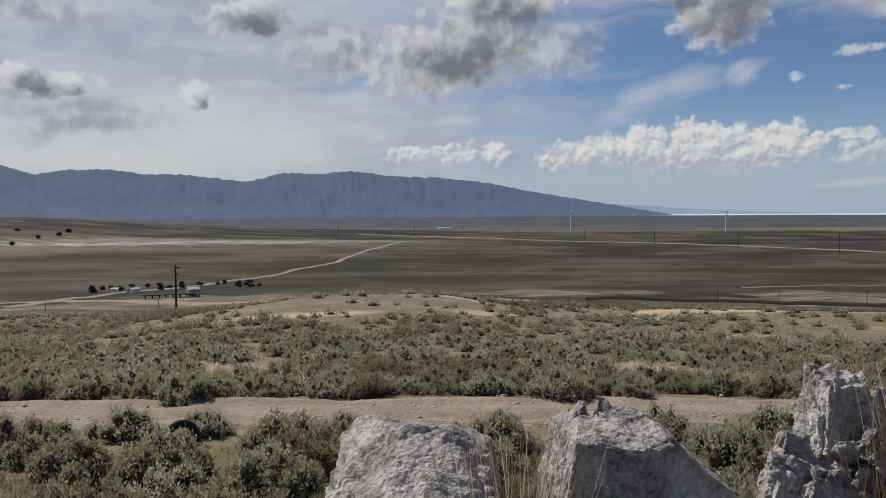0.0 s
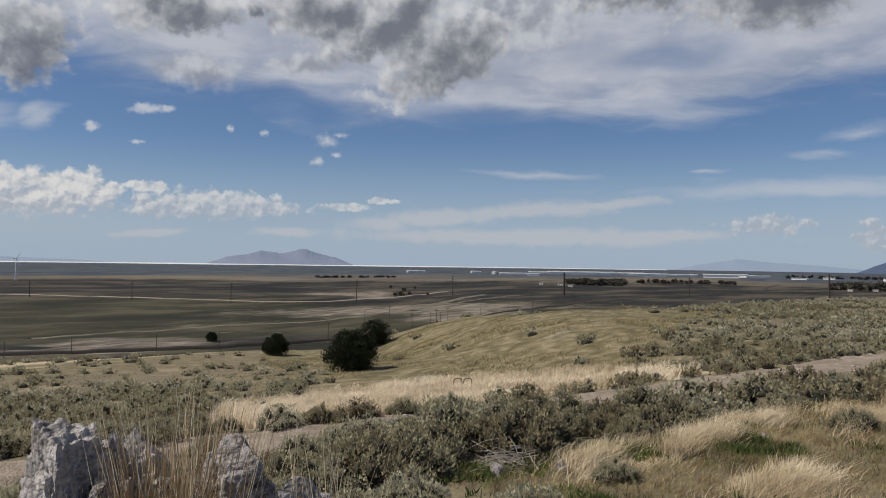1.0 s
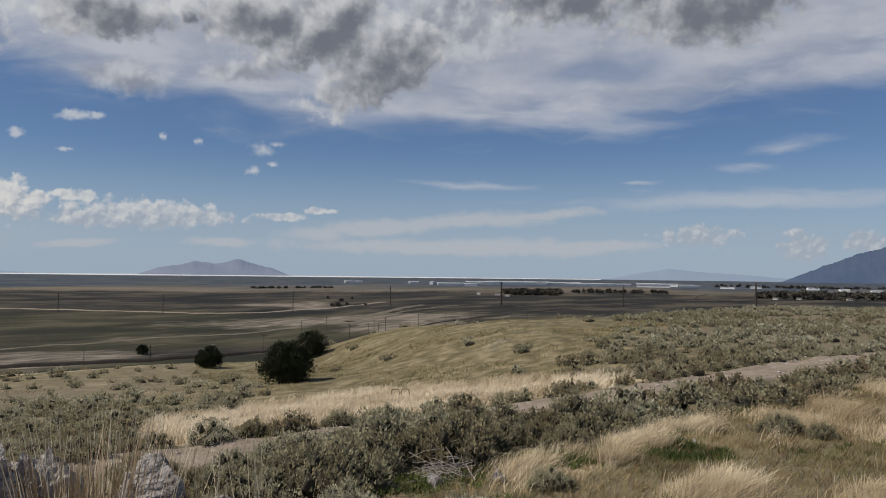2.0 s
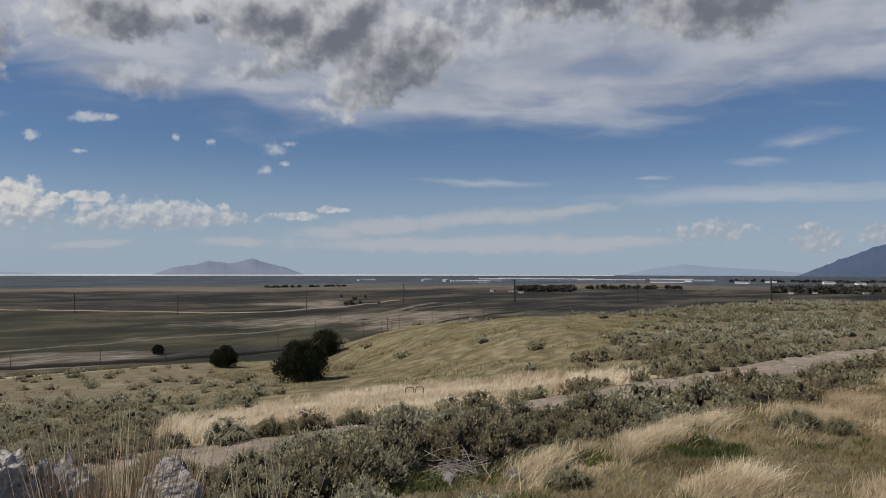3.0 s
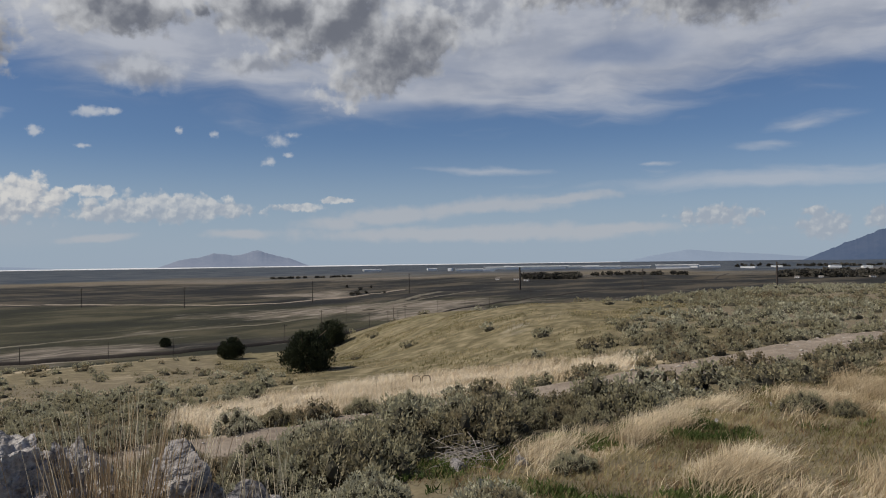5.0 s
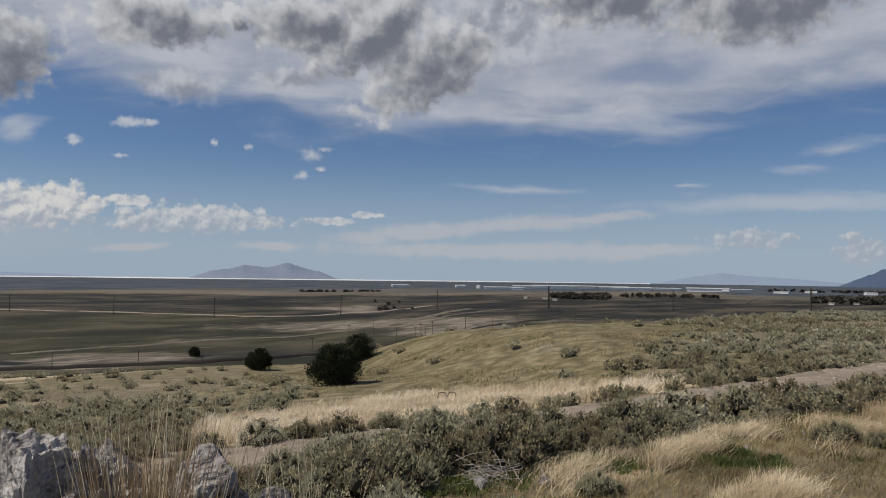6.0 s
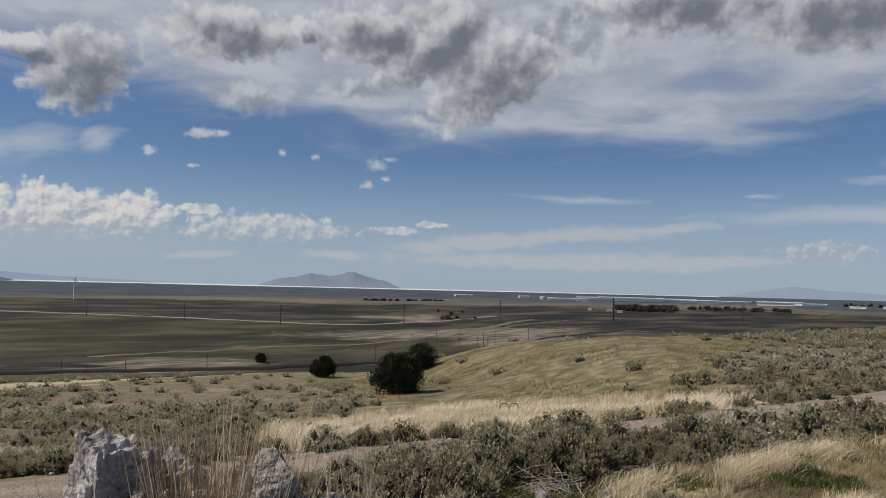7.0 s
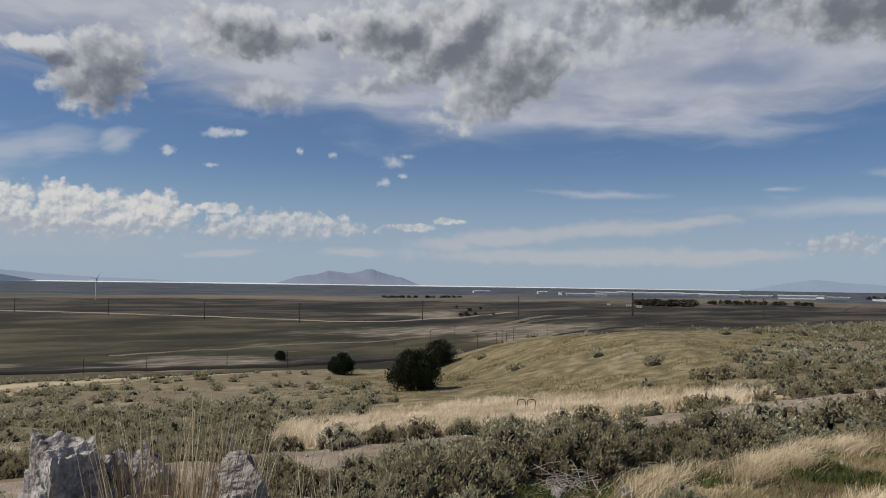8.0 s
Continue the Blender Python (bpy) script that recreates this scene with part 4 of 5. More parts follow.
def joined(name, placed, mat, label, category, tints=None, wood_shade=None):
    """Many small plants as one mesh: placed is a list of (vertices, faces)."""
    k, loops = 0, []
    for v, f in placed:
        loops.append(f + k)
        k += len(v)
    V, F = np.concatenate([v for v, f in placed]), np.concatenate(loops)
    me = bpy.data.meshes.new(name)
    me.vertices.add(len(V)), me.loops.add(F.size), me.polygons.add(len(F))
    me.vertices.foreach_set("co", V.astype(np.float32).ravel())
    me.loops.foreach_set("vertex_index", F.astype(np.int32).ravel())
    me.polygons.foreach_set("loop_start", np.arange(0, F.size, F.shape[1], dtype=np.int32))
    me.update(calc_edges=True)
    if tints is not None:
        per = np.concatenate([np.full(len(v), t, np.float32) for (v, f), t in zip(placed, tints)]) if len(tints) == len(placed) and len(placed) > 1 else tints
        me.attributes.new("tint", "FLOAT", "POINT").data.foreach_set("value", np.asarray(per, np.float32))
    if wood_shade is not None:
        me.attributes.new("wood_shade", "FLOAT", "POINT").data.foreach_set("value", np.concatenate(wood_shade).astype(np.float32))
    me.materials.append(mat)
    return tagged(new(name, me), label, category, kind="stuff")


def put(v, x, y, z, turn, sc, sz=1.0):
    c, s = math.cos(turn), math.sin(turn)
    return np.stack([(v[:, 0] * c - v[:, 1] * s) * sc + x, (v[:, 0] * s + v[:, 1] * c) * sc + y, v[:, 2] * sc * sz + z], 1)


def scrub_share(x, y):
    """How thickly the scrub grows at a place."""
    r, a, s = np.hypot(x, y), np.degrees(np.arctan2(x, y)), y - road_y(np.clip(x, -120, 120))
    gaps = step(-0.42, -0.05, fractal(x * 0.16, y * 0.16, 3))
    share = 0.26 + 0.56 * gaps
    share = share * (1 - 0.12 * step(28, 75, r) * (1 - step(52, 62, a)))
    share = share * (1 - 0.93 * np.clip(1.5 * hump(x, y, -6, 82, 19, 16), 0, 1)) * (1 - 0.7 * step(58, 84, r) * step(2, 12, a) * (1 - step(48, 58, a)))
    valley = step(15, 30, a) * (1 - step(48, 56, a)) * step(46, 62, r)
    share = share * (1 - 0.8 * valley)
    share = share * (1 - 0.97 * knoll_share(x, y, s)) * (1 - 0.96 * step(0.2, 0.4, straw_share(x, y, s)))
    rows = (step(-4.9, -4.2, s) * (1 - step(2.5, 3.4, s))) * step(7, 10, x)
    share = np.maximum(share, 0.92 * rows)
    share = np.where((x > 11.5) & (s < -4.7), 0.003, share)
    share = np.where((x < 11) & (s < -1.6), np.maximum(share, 0.97), share)
    verge = 1.42 + 0.5 * vnoise(x * 0.6, y * 0.6 + 9)
    share = np.where(np.abs(s) < verge, 0.0, share)
    return np.where((r < 6.5) | (np.hypot(x + 5.0, y - 15.2) < 1.0) | ((np.hypot(x - 14.0, y - 11.2) < 1.9)), 0.0, share)


npr = np.random.RandomState(21)
gx, gy = np.meshgrid(np.arange(-85, 125, 1.12), np.arange(-6, 122, 1.12))
gx, gy = (gx + npr.uniform(-0.5, 0.5, gx.shape)).ravel(), (gy + npr.uniform(-0.5, 0.5, gy.shape)).ravel()
gr, ga = np.hypot(gx, gy), np.degrees(np.arctan2(gx, gy))
keep = (gr < 122) & (ga > -32) & (ga < 82) & (npr.uniform(0, 1, gx.shape) < scrub_share(gx, gy))
gx, gy, gr = gx[keep], gy[keep], gr[keep]
order = np.argsort(gr)
gx, gy, gr = gx[order], gy[order], gr[order]
gz = land(gx, gy) - 0.03
gs = npr.uniform(0.62, 1.35, len(gx)) * (1 + 0.25 * fractal(gx * 0.1, gy * 0.1, 2)) * (1 + 0.12 * (1 - step(13, 17, gr)) * (gx < 9))
by_track = gy - road_y(gx)
gs = gs * (1 + 0.46 * step(-6, -5, by_track) * (1 - step(-1.5, 0, by_track)) * step(8, 12, gx) * (1 - 0.7 * step(21, 27, gx)) - 0.12 * step(0, 1, by_track) * (1 - step(4, 6, by_track)) * step(9, 13, gx))
gt = np.clip(0.5 + 0.8 * fractal(gx * 0.07 + 31, gy * 0.07, 2) + npr.uniform(-0.42, 0.42, len(gx)), 0, 1)
gturn = npr.uniform(0, 6.28, len(gx))
near_kinds = [bush_arrays(npr, 0.56, 0.52, 28, 96, 0.032, 0.42) for _ in range(6)]
next_kinds = [bush_arrays(npr, 0.56, 0.52, 20, 52, 0.040, 0.48, core=0.6) for _ in range(8)]
mid_kinds = [bush_arrays(npr, 0.56, 0.51, 13, 27, 0.056, 0.52, core=0.3) for _ in range(8)]
far_kinds = [bush_arrays(npr, 0.56, 0.50, 7, 15, 0.090, 0.50, core=0.0) for _ in range(8)]
bush_meshes = []
for v, f, wood_shade in near_kinds:
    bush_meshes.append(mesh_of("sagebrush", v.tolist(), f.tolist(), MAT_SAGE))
    bush_meshes[-1].attributes.new("wood_shade", "FLOAT", "POINT").data.foreach_set("value", wood_shade.astype(np.float32))
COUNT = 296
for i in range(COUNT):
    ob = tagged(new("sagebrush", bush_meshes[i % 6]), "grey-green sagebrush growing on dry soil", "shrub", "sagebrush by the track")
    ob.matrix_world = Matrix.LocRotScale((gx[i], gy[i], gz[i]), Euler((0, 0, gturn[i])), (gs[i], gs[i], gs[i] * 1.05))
# a pale pair standing alone in the hollow's grass
for k, (bx, by, q) in enumerate(((24.2, 7.2, 1.15), (24.3, 6.1, 0.85))):
    ob = tagged(new("sagebrush", bush_meshes[k]), "pale sagebrush standing alone in dry grass", "shrub", "sagebrush by the track")
    ob.matrix_world = Matrix.LocRotScale((bx, by, ground_at(bx, by) - 0.03), Euler((0, 0, 1.0 + k)), (q, q, q * 1.1))
for lo, hi, kinds, grow in ((COUNT, int(np.sum(gr < 24)), next_kinds, 1.0), (int(np.sum(gr < 24)), int(np.sum(gr < 52)), mid_kinds, 1.05), (int(np.sum(gr < 52)), len(gx), far_kinds, 1.1)):
    lo = max(lo, COUNT)
    if hi <= lo:
        continue
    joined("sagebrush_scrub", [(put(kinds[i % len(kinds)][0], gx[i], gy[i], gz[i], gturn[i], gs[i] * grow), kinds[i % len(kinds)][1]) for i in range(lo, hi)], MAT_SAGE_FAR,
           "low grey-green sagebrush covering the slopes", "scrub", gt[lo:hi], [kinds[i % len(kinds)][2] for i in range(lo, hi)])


# ---- grass ----
def sown(n, box, share, rs):
    """Places where a share of the ground lets a plant grow."""
    xs, ys = [], []
    got = 0
    while got < n:
        x, y = rs.uniform(box[0], box[1], n), rs.uniform(box[2], box[3], n)
        ok = rs.uniform(0, 1, n) < share(x, y)
        xs.append(x[ok]), ys.append(y[ok])
        got += int(ok.sum())
    return np.concatenate(xs)[:n], np.concatenate(ys)[:n]


def clumped(n, per, size, box, share, rs):
    """Places in clumps of about so many blades."""
    x, y = sown(n // per, box, share, rs)
    wide = rs.uniform(0.4, 1.3, len(x)) * size
    return np.repeat(x, per) + rs.normal(0, 1, len(x) * per) * np.repeat(wide, per), np.repeat(y, per) + rs.normal(0, 1, len(x) * per) * np.repeat(wide, per)


def blade_mesh(name, x, y, h, w, lean, drift, mat, label, rs, spread=0.5, bent=True):
    """Bent blades of grass: a foot, a bend and a tip."""
    n = len(x)
    z = land(x, y) - 0.02
    a, t = rs.uniform(0, 6.28, n), rs.uniform(0, 6.28, n)
    H = h * rs.uniform(0.5, 1.25, n)
    L = lean * rs.uniform(0.3, 1.2, n) * H
    dx, dy = np.cos(a) * spread * L + drift[0] * L, np.sin(a) * spread * L + drift[1] * L
    bx, by = np.cos(t) * w, np.sin(t) * w
    top = z + H * np.clip(1.05 - 0.35 * lean, 0.3, 1)

    def ring(k, wide, zz):
        return np.stack([x + dx * k - bx * wide, y + dy * k - by * wide, zz], 1), np.stack([x + dx * k + bx * wide, y + dy * k + by * wide, zz], 1)

    rows = (ring(0, 1.0, z), ring(0.38, 0.8, z + (top - z) * 0.62), ring(1.0, 0.15, top)) if bent else (ring(0, 1.0, z), ring(0.9, 0.2, top))
    m = 2 * len(rows)
    v = np.stack([q for row in rows for q in row], 1).reshape(-1, 3)
    first = (np.arange(n) * m)[:, None]
    f = np.concatenate([first + np.array([2 * k, 2 * k + 1, 2 * k + 3, 2 * k + 2]) for k in range(len(rows) - 1)])
    tint = np.repeat(np.clip(0.5 + 1.2 * fractal(x * 0.5, y * 0.5, 3) + rs.uniform(-0.3, 0.3, n), 0, 1), m)
    return joined(name, [(v, f)], mat, label, "grass", tint)


def s_of(x, y):
    return y - road_y(np.clip(x, -120, 120))


rs = np.random.RandomState(4)
x, y = clumped(64000, 26, 0.15, (-12, 42, 16, 42), lambda x, y: straw_share(x, y, s_of(x, y)) ** 1.5, rs)
blade_mesh("dry_grass", x, y, 0.44, 0.013, 0.7, (0.4, -0.3), MAT_BLEACHED, "bleached straw-coloured dry grass in a band", rs, 0.9)
x, y = clumped(60000, 15, 0.20, (12, 42, -4, 12), lambda x, y: straw_share(x, y, s_of(x, y)) * step(-0.12, 0.1, fractal(x * 1.1, y * 1.4, 2)), rs)
blade_mesh("dry_grass", x, y, 0.50, 0.007, 1.0, (0.55, -0.45), MAT_STRAW, "long wind-bent straw-coloured dry grass", rs, 0.8)


def hollow(x, y):
    s = s_of(x, y)
    return step(11.5, 14, x) * (1 - step(-4.7, -4.1, s)) * (1 - 0.4 * straw_share(x, y, s))


x, y = clumped(52000, 26, 0.12, (11, 40, -5, 12), lambda x, y: hollow(x, y) * step(-0.02, 0.2, fractal(x * 0.4 + 3, y * 0.5, 3)), rs)
blade_mesh("green_weeds", x, y, 0.20, 0.020, 0.8, (0, 0), MAT_WEED, "low green weeds among the dry grass", rs, 1.0, bent=False)
x, y = clumped(24000, 12, 0.1, (11, 42, -5, 12), hollow, rs)
blade_mesh("brown_weeds", x, y, 0.22, 0.009, 0.8, (0.3, -0.1), MAT_BROWN, "brown dead weeds and stubble", rs, 0.9, bent=False)


def near_left(x, y):
    return step(5, 7, np.hypot(x, y)) * (1 - step(8, 11, x)) * (1 - step(-2.6, -1.8, s_of(x, y))) * step(-0.25, 0.15, fractal(x * 0.7, y * 0.7, 2))


x, y = clumped(22000, 12, 0.1, (-9, 11, 5, 17), near_left, rs)
blade_mesh("short_grass", x, y, 0.18, 0.008, 0.8, (0.2, -0.1), MAT_STUBBLE, "short olive grass among the sagebrush", rs, 1.0, bent=False)
x, y = sown(70000, (11, 42, -5, 12), lambda x, y: hollow(x, y) * (0.45 + 0.55 * step(-0.2, 0.2, fractal(x * 0.9, y * 0.9, 2))), rs)
blade_mesh("short_grass", x, y, 0.20, 0.009, 0.9, (0.5, -0.2), MAT_STUBBLE, "short olive and tan grass in the hollow", rs, 1.0, bent=False)


def tufted(x, y):
    s = s_of(x, y)
    r = np.hypot(x, y)
    return np.where((np.abs(s) < 1.5) | (r < 4), 0, 0.25 + 0.75 * knoll_share(x, y, s)) * step(-0.1, 0.25, fractal(x * 0.3, y * 0.3, 3))


x, y = sown(46000, (-30, 70, 6, 70), tufted, rs)
blade_mesh("grass_tufts", x, y, 0.16, 0.02, 0.7, (0.3, -0.2), MAT_STUBBLE, "short dry tufts over the slopes and knoll", rs, 0.8, bent=False)
# dry stalks between the boulders
for cx, cy, n, h, mat, label in ((0.19, 2.36, 150, 0.46, MAT_STRAW, "dry yellow grass clump between boulders"), (0.16, 2.36, 130, 0.36, MAT_WEED, "green grass clump between boulders"),
                                 (0.20, 2.42, 420, 0.42, MAT_BROWN, "rusty brown dry grass between boulders"),
                                 (1.50, 2.40, 1300, 0.40, MAT_BROWN, "rusty brown dry grass clump by the rocks"), (1.58, 2.52, 520, 0.44, MAT_STRAW, "dry straw clump by the rocks"),
                                 (1.86, 2.1, 160, 0.34, MAT_STRAW, "thin dry stalks beside the rocks"), (1.36, 2.98, 90, 0.34, MAT_STRAW, "pale grass clump behind the boulder"), (1.44, 2.95, 60, 0.32, MAT_WEED, "dark green stalks behind the boulder")):
    x, y = rs.normal(cx, 0.055 if cx < 1 else 0.09, n), rs.normal(cy, 0.07, n)
    blade_mesh("grass_clump", x, y, h + (0.62 if cx < 1 else 0.80), 0.003, 0.2, (0.1, 0), mat, label, rs, 0.9)


# ---- junipers ----
def juniper(x, y, width, height, seed):
    rng = random.Random(seed)
    root = new("juniper_tree")
    root.matrix_world = pose(x, y, ground_at(x, y) - 0.05)
    bm = bmesh.new()
    bmesh.ops.create_cone(bm, cap_ends=True, segments=9, radius1=0.16, radius2=0.05, depth=height * 0.7, matrix=pose(0, 0, height * 0.35))
    for k in range(5):
        bmesh.ops.create_cone(bm, cap_ends=True, segments=6, radius1=0.07, radius2=0.02, depth=width * 0.5, matrix=pose(0, 0, height * 0.12 * (k + 1)) @ pose(0, 0, 0, 0, 52, 72 * k) @ pose(0, 0, width * 0.25))
    part("trunk", bm, MAT_BARK, root)
    rs = np.random.RandomState(seed)
    m = 84
    h = rs.uniform(0, 1, m)
    a, q = rs.uniform(0, 6.28, m), np.sqrt(rs.uniform(0.1, 1, m))
    rad = width / 2 * (0.62 + 0.38 * np.sin(np.pi * np.clip(h * 0.9 + 0.12, 0, 1))) * (1 - 0.35 * step(0.7, 1.0, h))
    c = np.stack([np.cos(a) * q * rad * 0.86, np.sin(a) * q * rad * 0.86, height * (0.07 + 0.76 * h)], 1)
    cr = width * rs.uniform(0.10, 0.17, m)
    n = 200
    d = rs.normal(0, 1, (m * n, 3)) + np.array([0, 0, 0.2])
    d /= np.linalg.norm(d, axis=1)[:, None]
    p = np.repeat(c, n, 0) + d * (np.repeat(cr, n) * rs.uniform(0.6, 1.1, m * n))[:, None]
    p[:, 2] = np.maximum(p[:, 2], 0.06)
    g = d * 0.5 + np.array([0, 0, 0.6])
    t = np.cross(d, rs.normal(0, 1, (m * n, 3)))
    t /= np.linalg.norm(t, axis=1)[:, None] + 1e-9
    L = rs.uniform(0.10, 0.2, m * n)[:, None]
    v = np.stack([p - g * L * 0.3, p + t * 0.04, p + g * L, p - t * 0.04], 1).reshape(-1, 3)
    crown = new("crown", mesh_of("crown", v.tolist(), np.arange(4 * m * n).reshape(-1, 4).tolist(), MAT_JUNIPER))
    crown.parent = root
    return tagged(root, "dense dark green juniper on dry grass", "tree", "junipers on the knoll")


juniper(*polar(40.4, 56.5), 4.0, 2.9, 1)
juniper(*polar(42.05, 93), 3.9, 3.0, 2)
juniper(*polar(35.25, 92.5), 3.0, 2.4, 3)
juniper(*polar(31.0, 274), 4.0, 3.2, 4)


# ---- power line ----
def power_pole(az, r, height, thick, label, group="power line"):
    x, y = polar(az, r)
    root = new("power_pole")
    root.matrix_world = pose(x, y, ground_at(x, y) - 0.1, 0, 0, -az)
    bm = bmesh.new()
    bmesh.ops.create_cone(bm, cap_ends=True, segments=10, radius1=thick, radius2=thick * 0.7, depth=height, matrix=pose(0, 0, height / 2))
    part("pole", bm, MAT_POLE, root)
    for k, h in enumerate((0.95, 0.88, 0.81)):
        bm = bmesh.new()
        bmesh.ops.create_cone(bm, cap_ends=True, segments=8, radius1=0.12, radius2=0.08, depth=1.1, matrix=pose(0.55 * (-1) ** k, 0, height * h, 0, 90, 0))
        part("insulator", bm, MAT_POLE, root)
    return tagged(root, label, "pole", group)


for az, r, h, t in [(-7.3, 844, 9, 0.3), (-2.0, 843, 10, 0.3), (1.4, 880, 10, 0.3), (5.3, 820, 10, 0.3), (9.8, 737, 11, 0.3), (14.5, 668, 10, 0.28), (19.9, 590, 11, 0.26), (25.9, 550, 12, 0.26),
                    (32.2, 510, 12.5, 0.26), (40.7, 515, 13.5, 0.28), (47.4, 576, 14, 0.32), (55.15, 572, 16, 0.75), (63.5, 576, 14, 0.34), (72.0, 630, 18, 0.75), (80.0, 640, 16, 0.4)]:
    power_pole(az, r, h, t, "tall dark power pole standing on the plain")
power_pole(-18.2, 205, 11, 0.30, "dark wooden pole with equipment by the gravel road", "poles by the lower road")


def wind_turbine(az, r, height, label):
    x, y = polar(az, r)
    root = new("wind_turbine")
    root.matrix_world = pose(x, y, ground_at(x, y) - 0.2, 0, 0, -az + 25)
    bm = bmesh.new()
    bmesh.ops.create_cone(bm, cap_ends=True, segments=16, radius1=height * 0.03, radius2=height * 0.018, depth=height, matrix=pose(0, 0, height / 2))
    part("tower", bm, MAT_WHITE, root)
    bm = bmesh.new()
    bmesh.ops.create_cone(bm, cap_ends=True, segments=12, radius1=height * 0.03, radius2=height * 0.022, depth=height * 0.12, matrix=pose(0, height * 0.01, height, 90, 0, 0))
    part("nacelle", bm, MAT_WHITE, root)
    for k in range(3):
        bm = bmesh.new()
        bmesh.ops.create_cone(bm, cap_ends=True, segments=6, radius1=height * 0.016, radius2=height * 0.004, depth=height * 0.30,
                              matrix=pose(0, -height * 0.06, height) @ pose(0, 0, 0, 0, 120 * k + 35, 0) @ pose(0, 0, height * 0.16) @ Matrix.Diagonal((1, 0.35, 1, 1)))
        part("blade", bm, MAT_WHITE, root)
    return tagged(root, label, "wind turbine", "wind turbines")


wind_turbine(19.1, 1010, 24, "white wind turbine at rest on the dark plain")
wind_turbine(8.9, 1060, 27, "white wind turbine at rest on the dark plain")


# ---- small things near the track ----
def tube(bm, a, b, r0, r1, sides=7):
    a, b = Vector(a), Vector(b)
    d = b - a
    bmesh.ops.create_cone(bm, cap_ends=True, segments=sides, radius1=r0, radius2=r1, depth=d.length,
                          matrix=Matrix.Translation((a + b) / 2) @ d.to_track_quat("Z", "Y").to_matrix().to_4x4())


def on_ground(x, y, up=0.0):
    return (x, y, ground_at(x, y) + up)


def stick_pile(x, y):
    rng = random.Random(8)
    root = new("brush_pile")
    root.matrix_world = pose(*on_ground(x, y))
    for k in range(105):
        bm = bmesh.new()
        a = rng.uniform(0, 6.28)
        c = (rng.gauss(0, 0.42), rng.gauss(0, 0.3), abs(rng.gauss(0.14, 0.12)) + 0.02)
        L, lift, r = rng.uniform(0.3, 0.85), rng.uniform(-0.3, 0.35), rng.uniform(0.004, 0.012)
        d = (math.cos(a) * L / 2, math.sin(a) * L / 2, lift * L / 2)
        mid = (c[0] + rng.gauss(0, 0.04), c[1] + rng.gauss(0, 0.04), c[2] + 0.03)
        p, q = [(c[i] - d[i]) for i in range(3)], [(c[i] + d[i]) for i in range(3)]
        p[2], q[2] = max(p[2], 0.01), max(q[2], 0.01)
        tube(bm, p, mid, r, r * 0.85), tube(bm, mid, q, r * 0.85, r * 0.5)
        part("branch", bm, MAT_WOOD, root)
    return tagged(root, "pile of bleached dead branches in the grass", "branches")


stick_pile(14.2, 11.4)


def pale_rock(x, y, size, seed, label):
    bm = bmesh.new()
    stone_mesh(bm, [(-0.3, -0.5, 0.8, size), (0.6, -0.3, 0.75, size), (-1, 0, 0.2, size * 1.3), (1, 0, 0.3, size * 1.3), (0, -1, 0.2, size), (0, 1, 0.2, size), (0, 0, -1, size)], seed, 4, crag=size * 0.1, cell=2 / size, grain=size * 0.05)
    ob = part("rock", bm, MAT_ROCK)
    ob.matrix_world = pose(*on_ground(x, y, size * 0.5))
    return tagged(ob, label, "rock")


pale_rock(13.6, 11.0, 0.13, 3.0, "pale tan rock beside the brush pile")
pale_rock(14.9, 10.3, 0.10, 4.0, "small grey rock beside the brush pile")


def leaf_clump(x, y):
    rs = np.random.RandomState(2)
    root = new("iris_clump")
    root.matrix_world = pose(*on_ground(x, y))
    for k in range(46):
        bx, by, a = rs.normal(0, 0.24), rs.normal(0, 0.12), rs.uniform(0, 6.28)
        h, w, lean = rs.uniform(0.22, 0.42), 0.016, rs.uniform(0.02, 0.14)
        c, s = math.cos(a), math.sin(a)
        v = []
        for u, wide in ((0, 0.8), (0.5, 1.0), (0.85, 0.6), (1.0, 0.08)):
            px, py, pz = bx + c * lean * u * u, by + s * lean * u * u, h * u
            v += [(px - s * w * wide, py + c * w * wide, pz), (px + s * w * wide, py - c * w * wide, pz)]
        ob = new("leaf", mesh_of("leaf", v, [(0, 1, 3, 2), (2, 3, 5, 4), (4, 5, 7, 6)], MAT_IRIS))
        ob.parent = root
    return tagged(root, "clump of upright green iris leaves", "plant")


leaf_clump(15.3, 11.9)


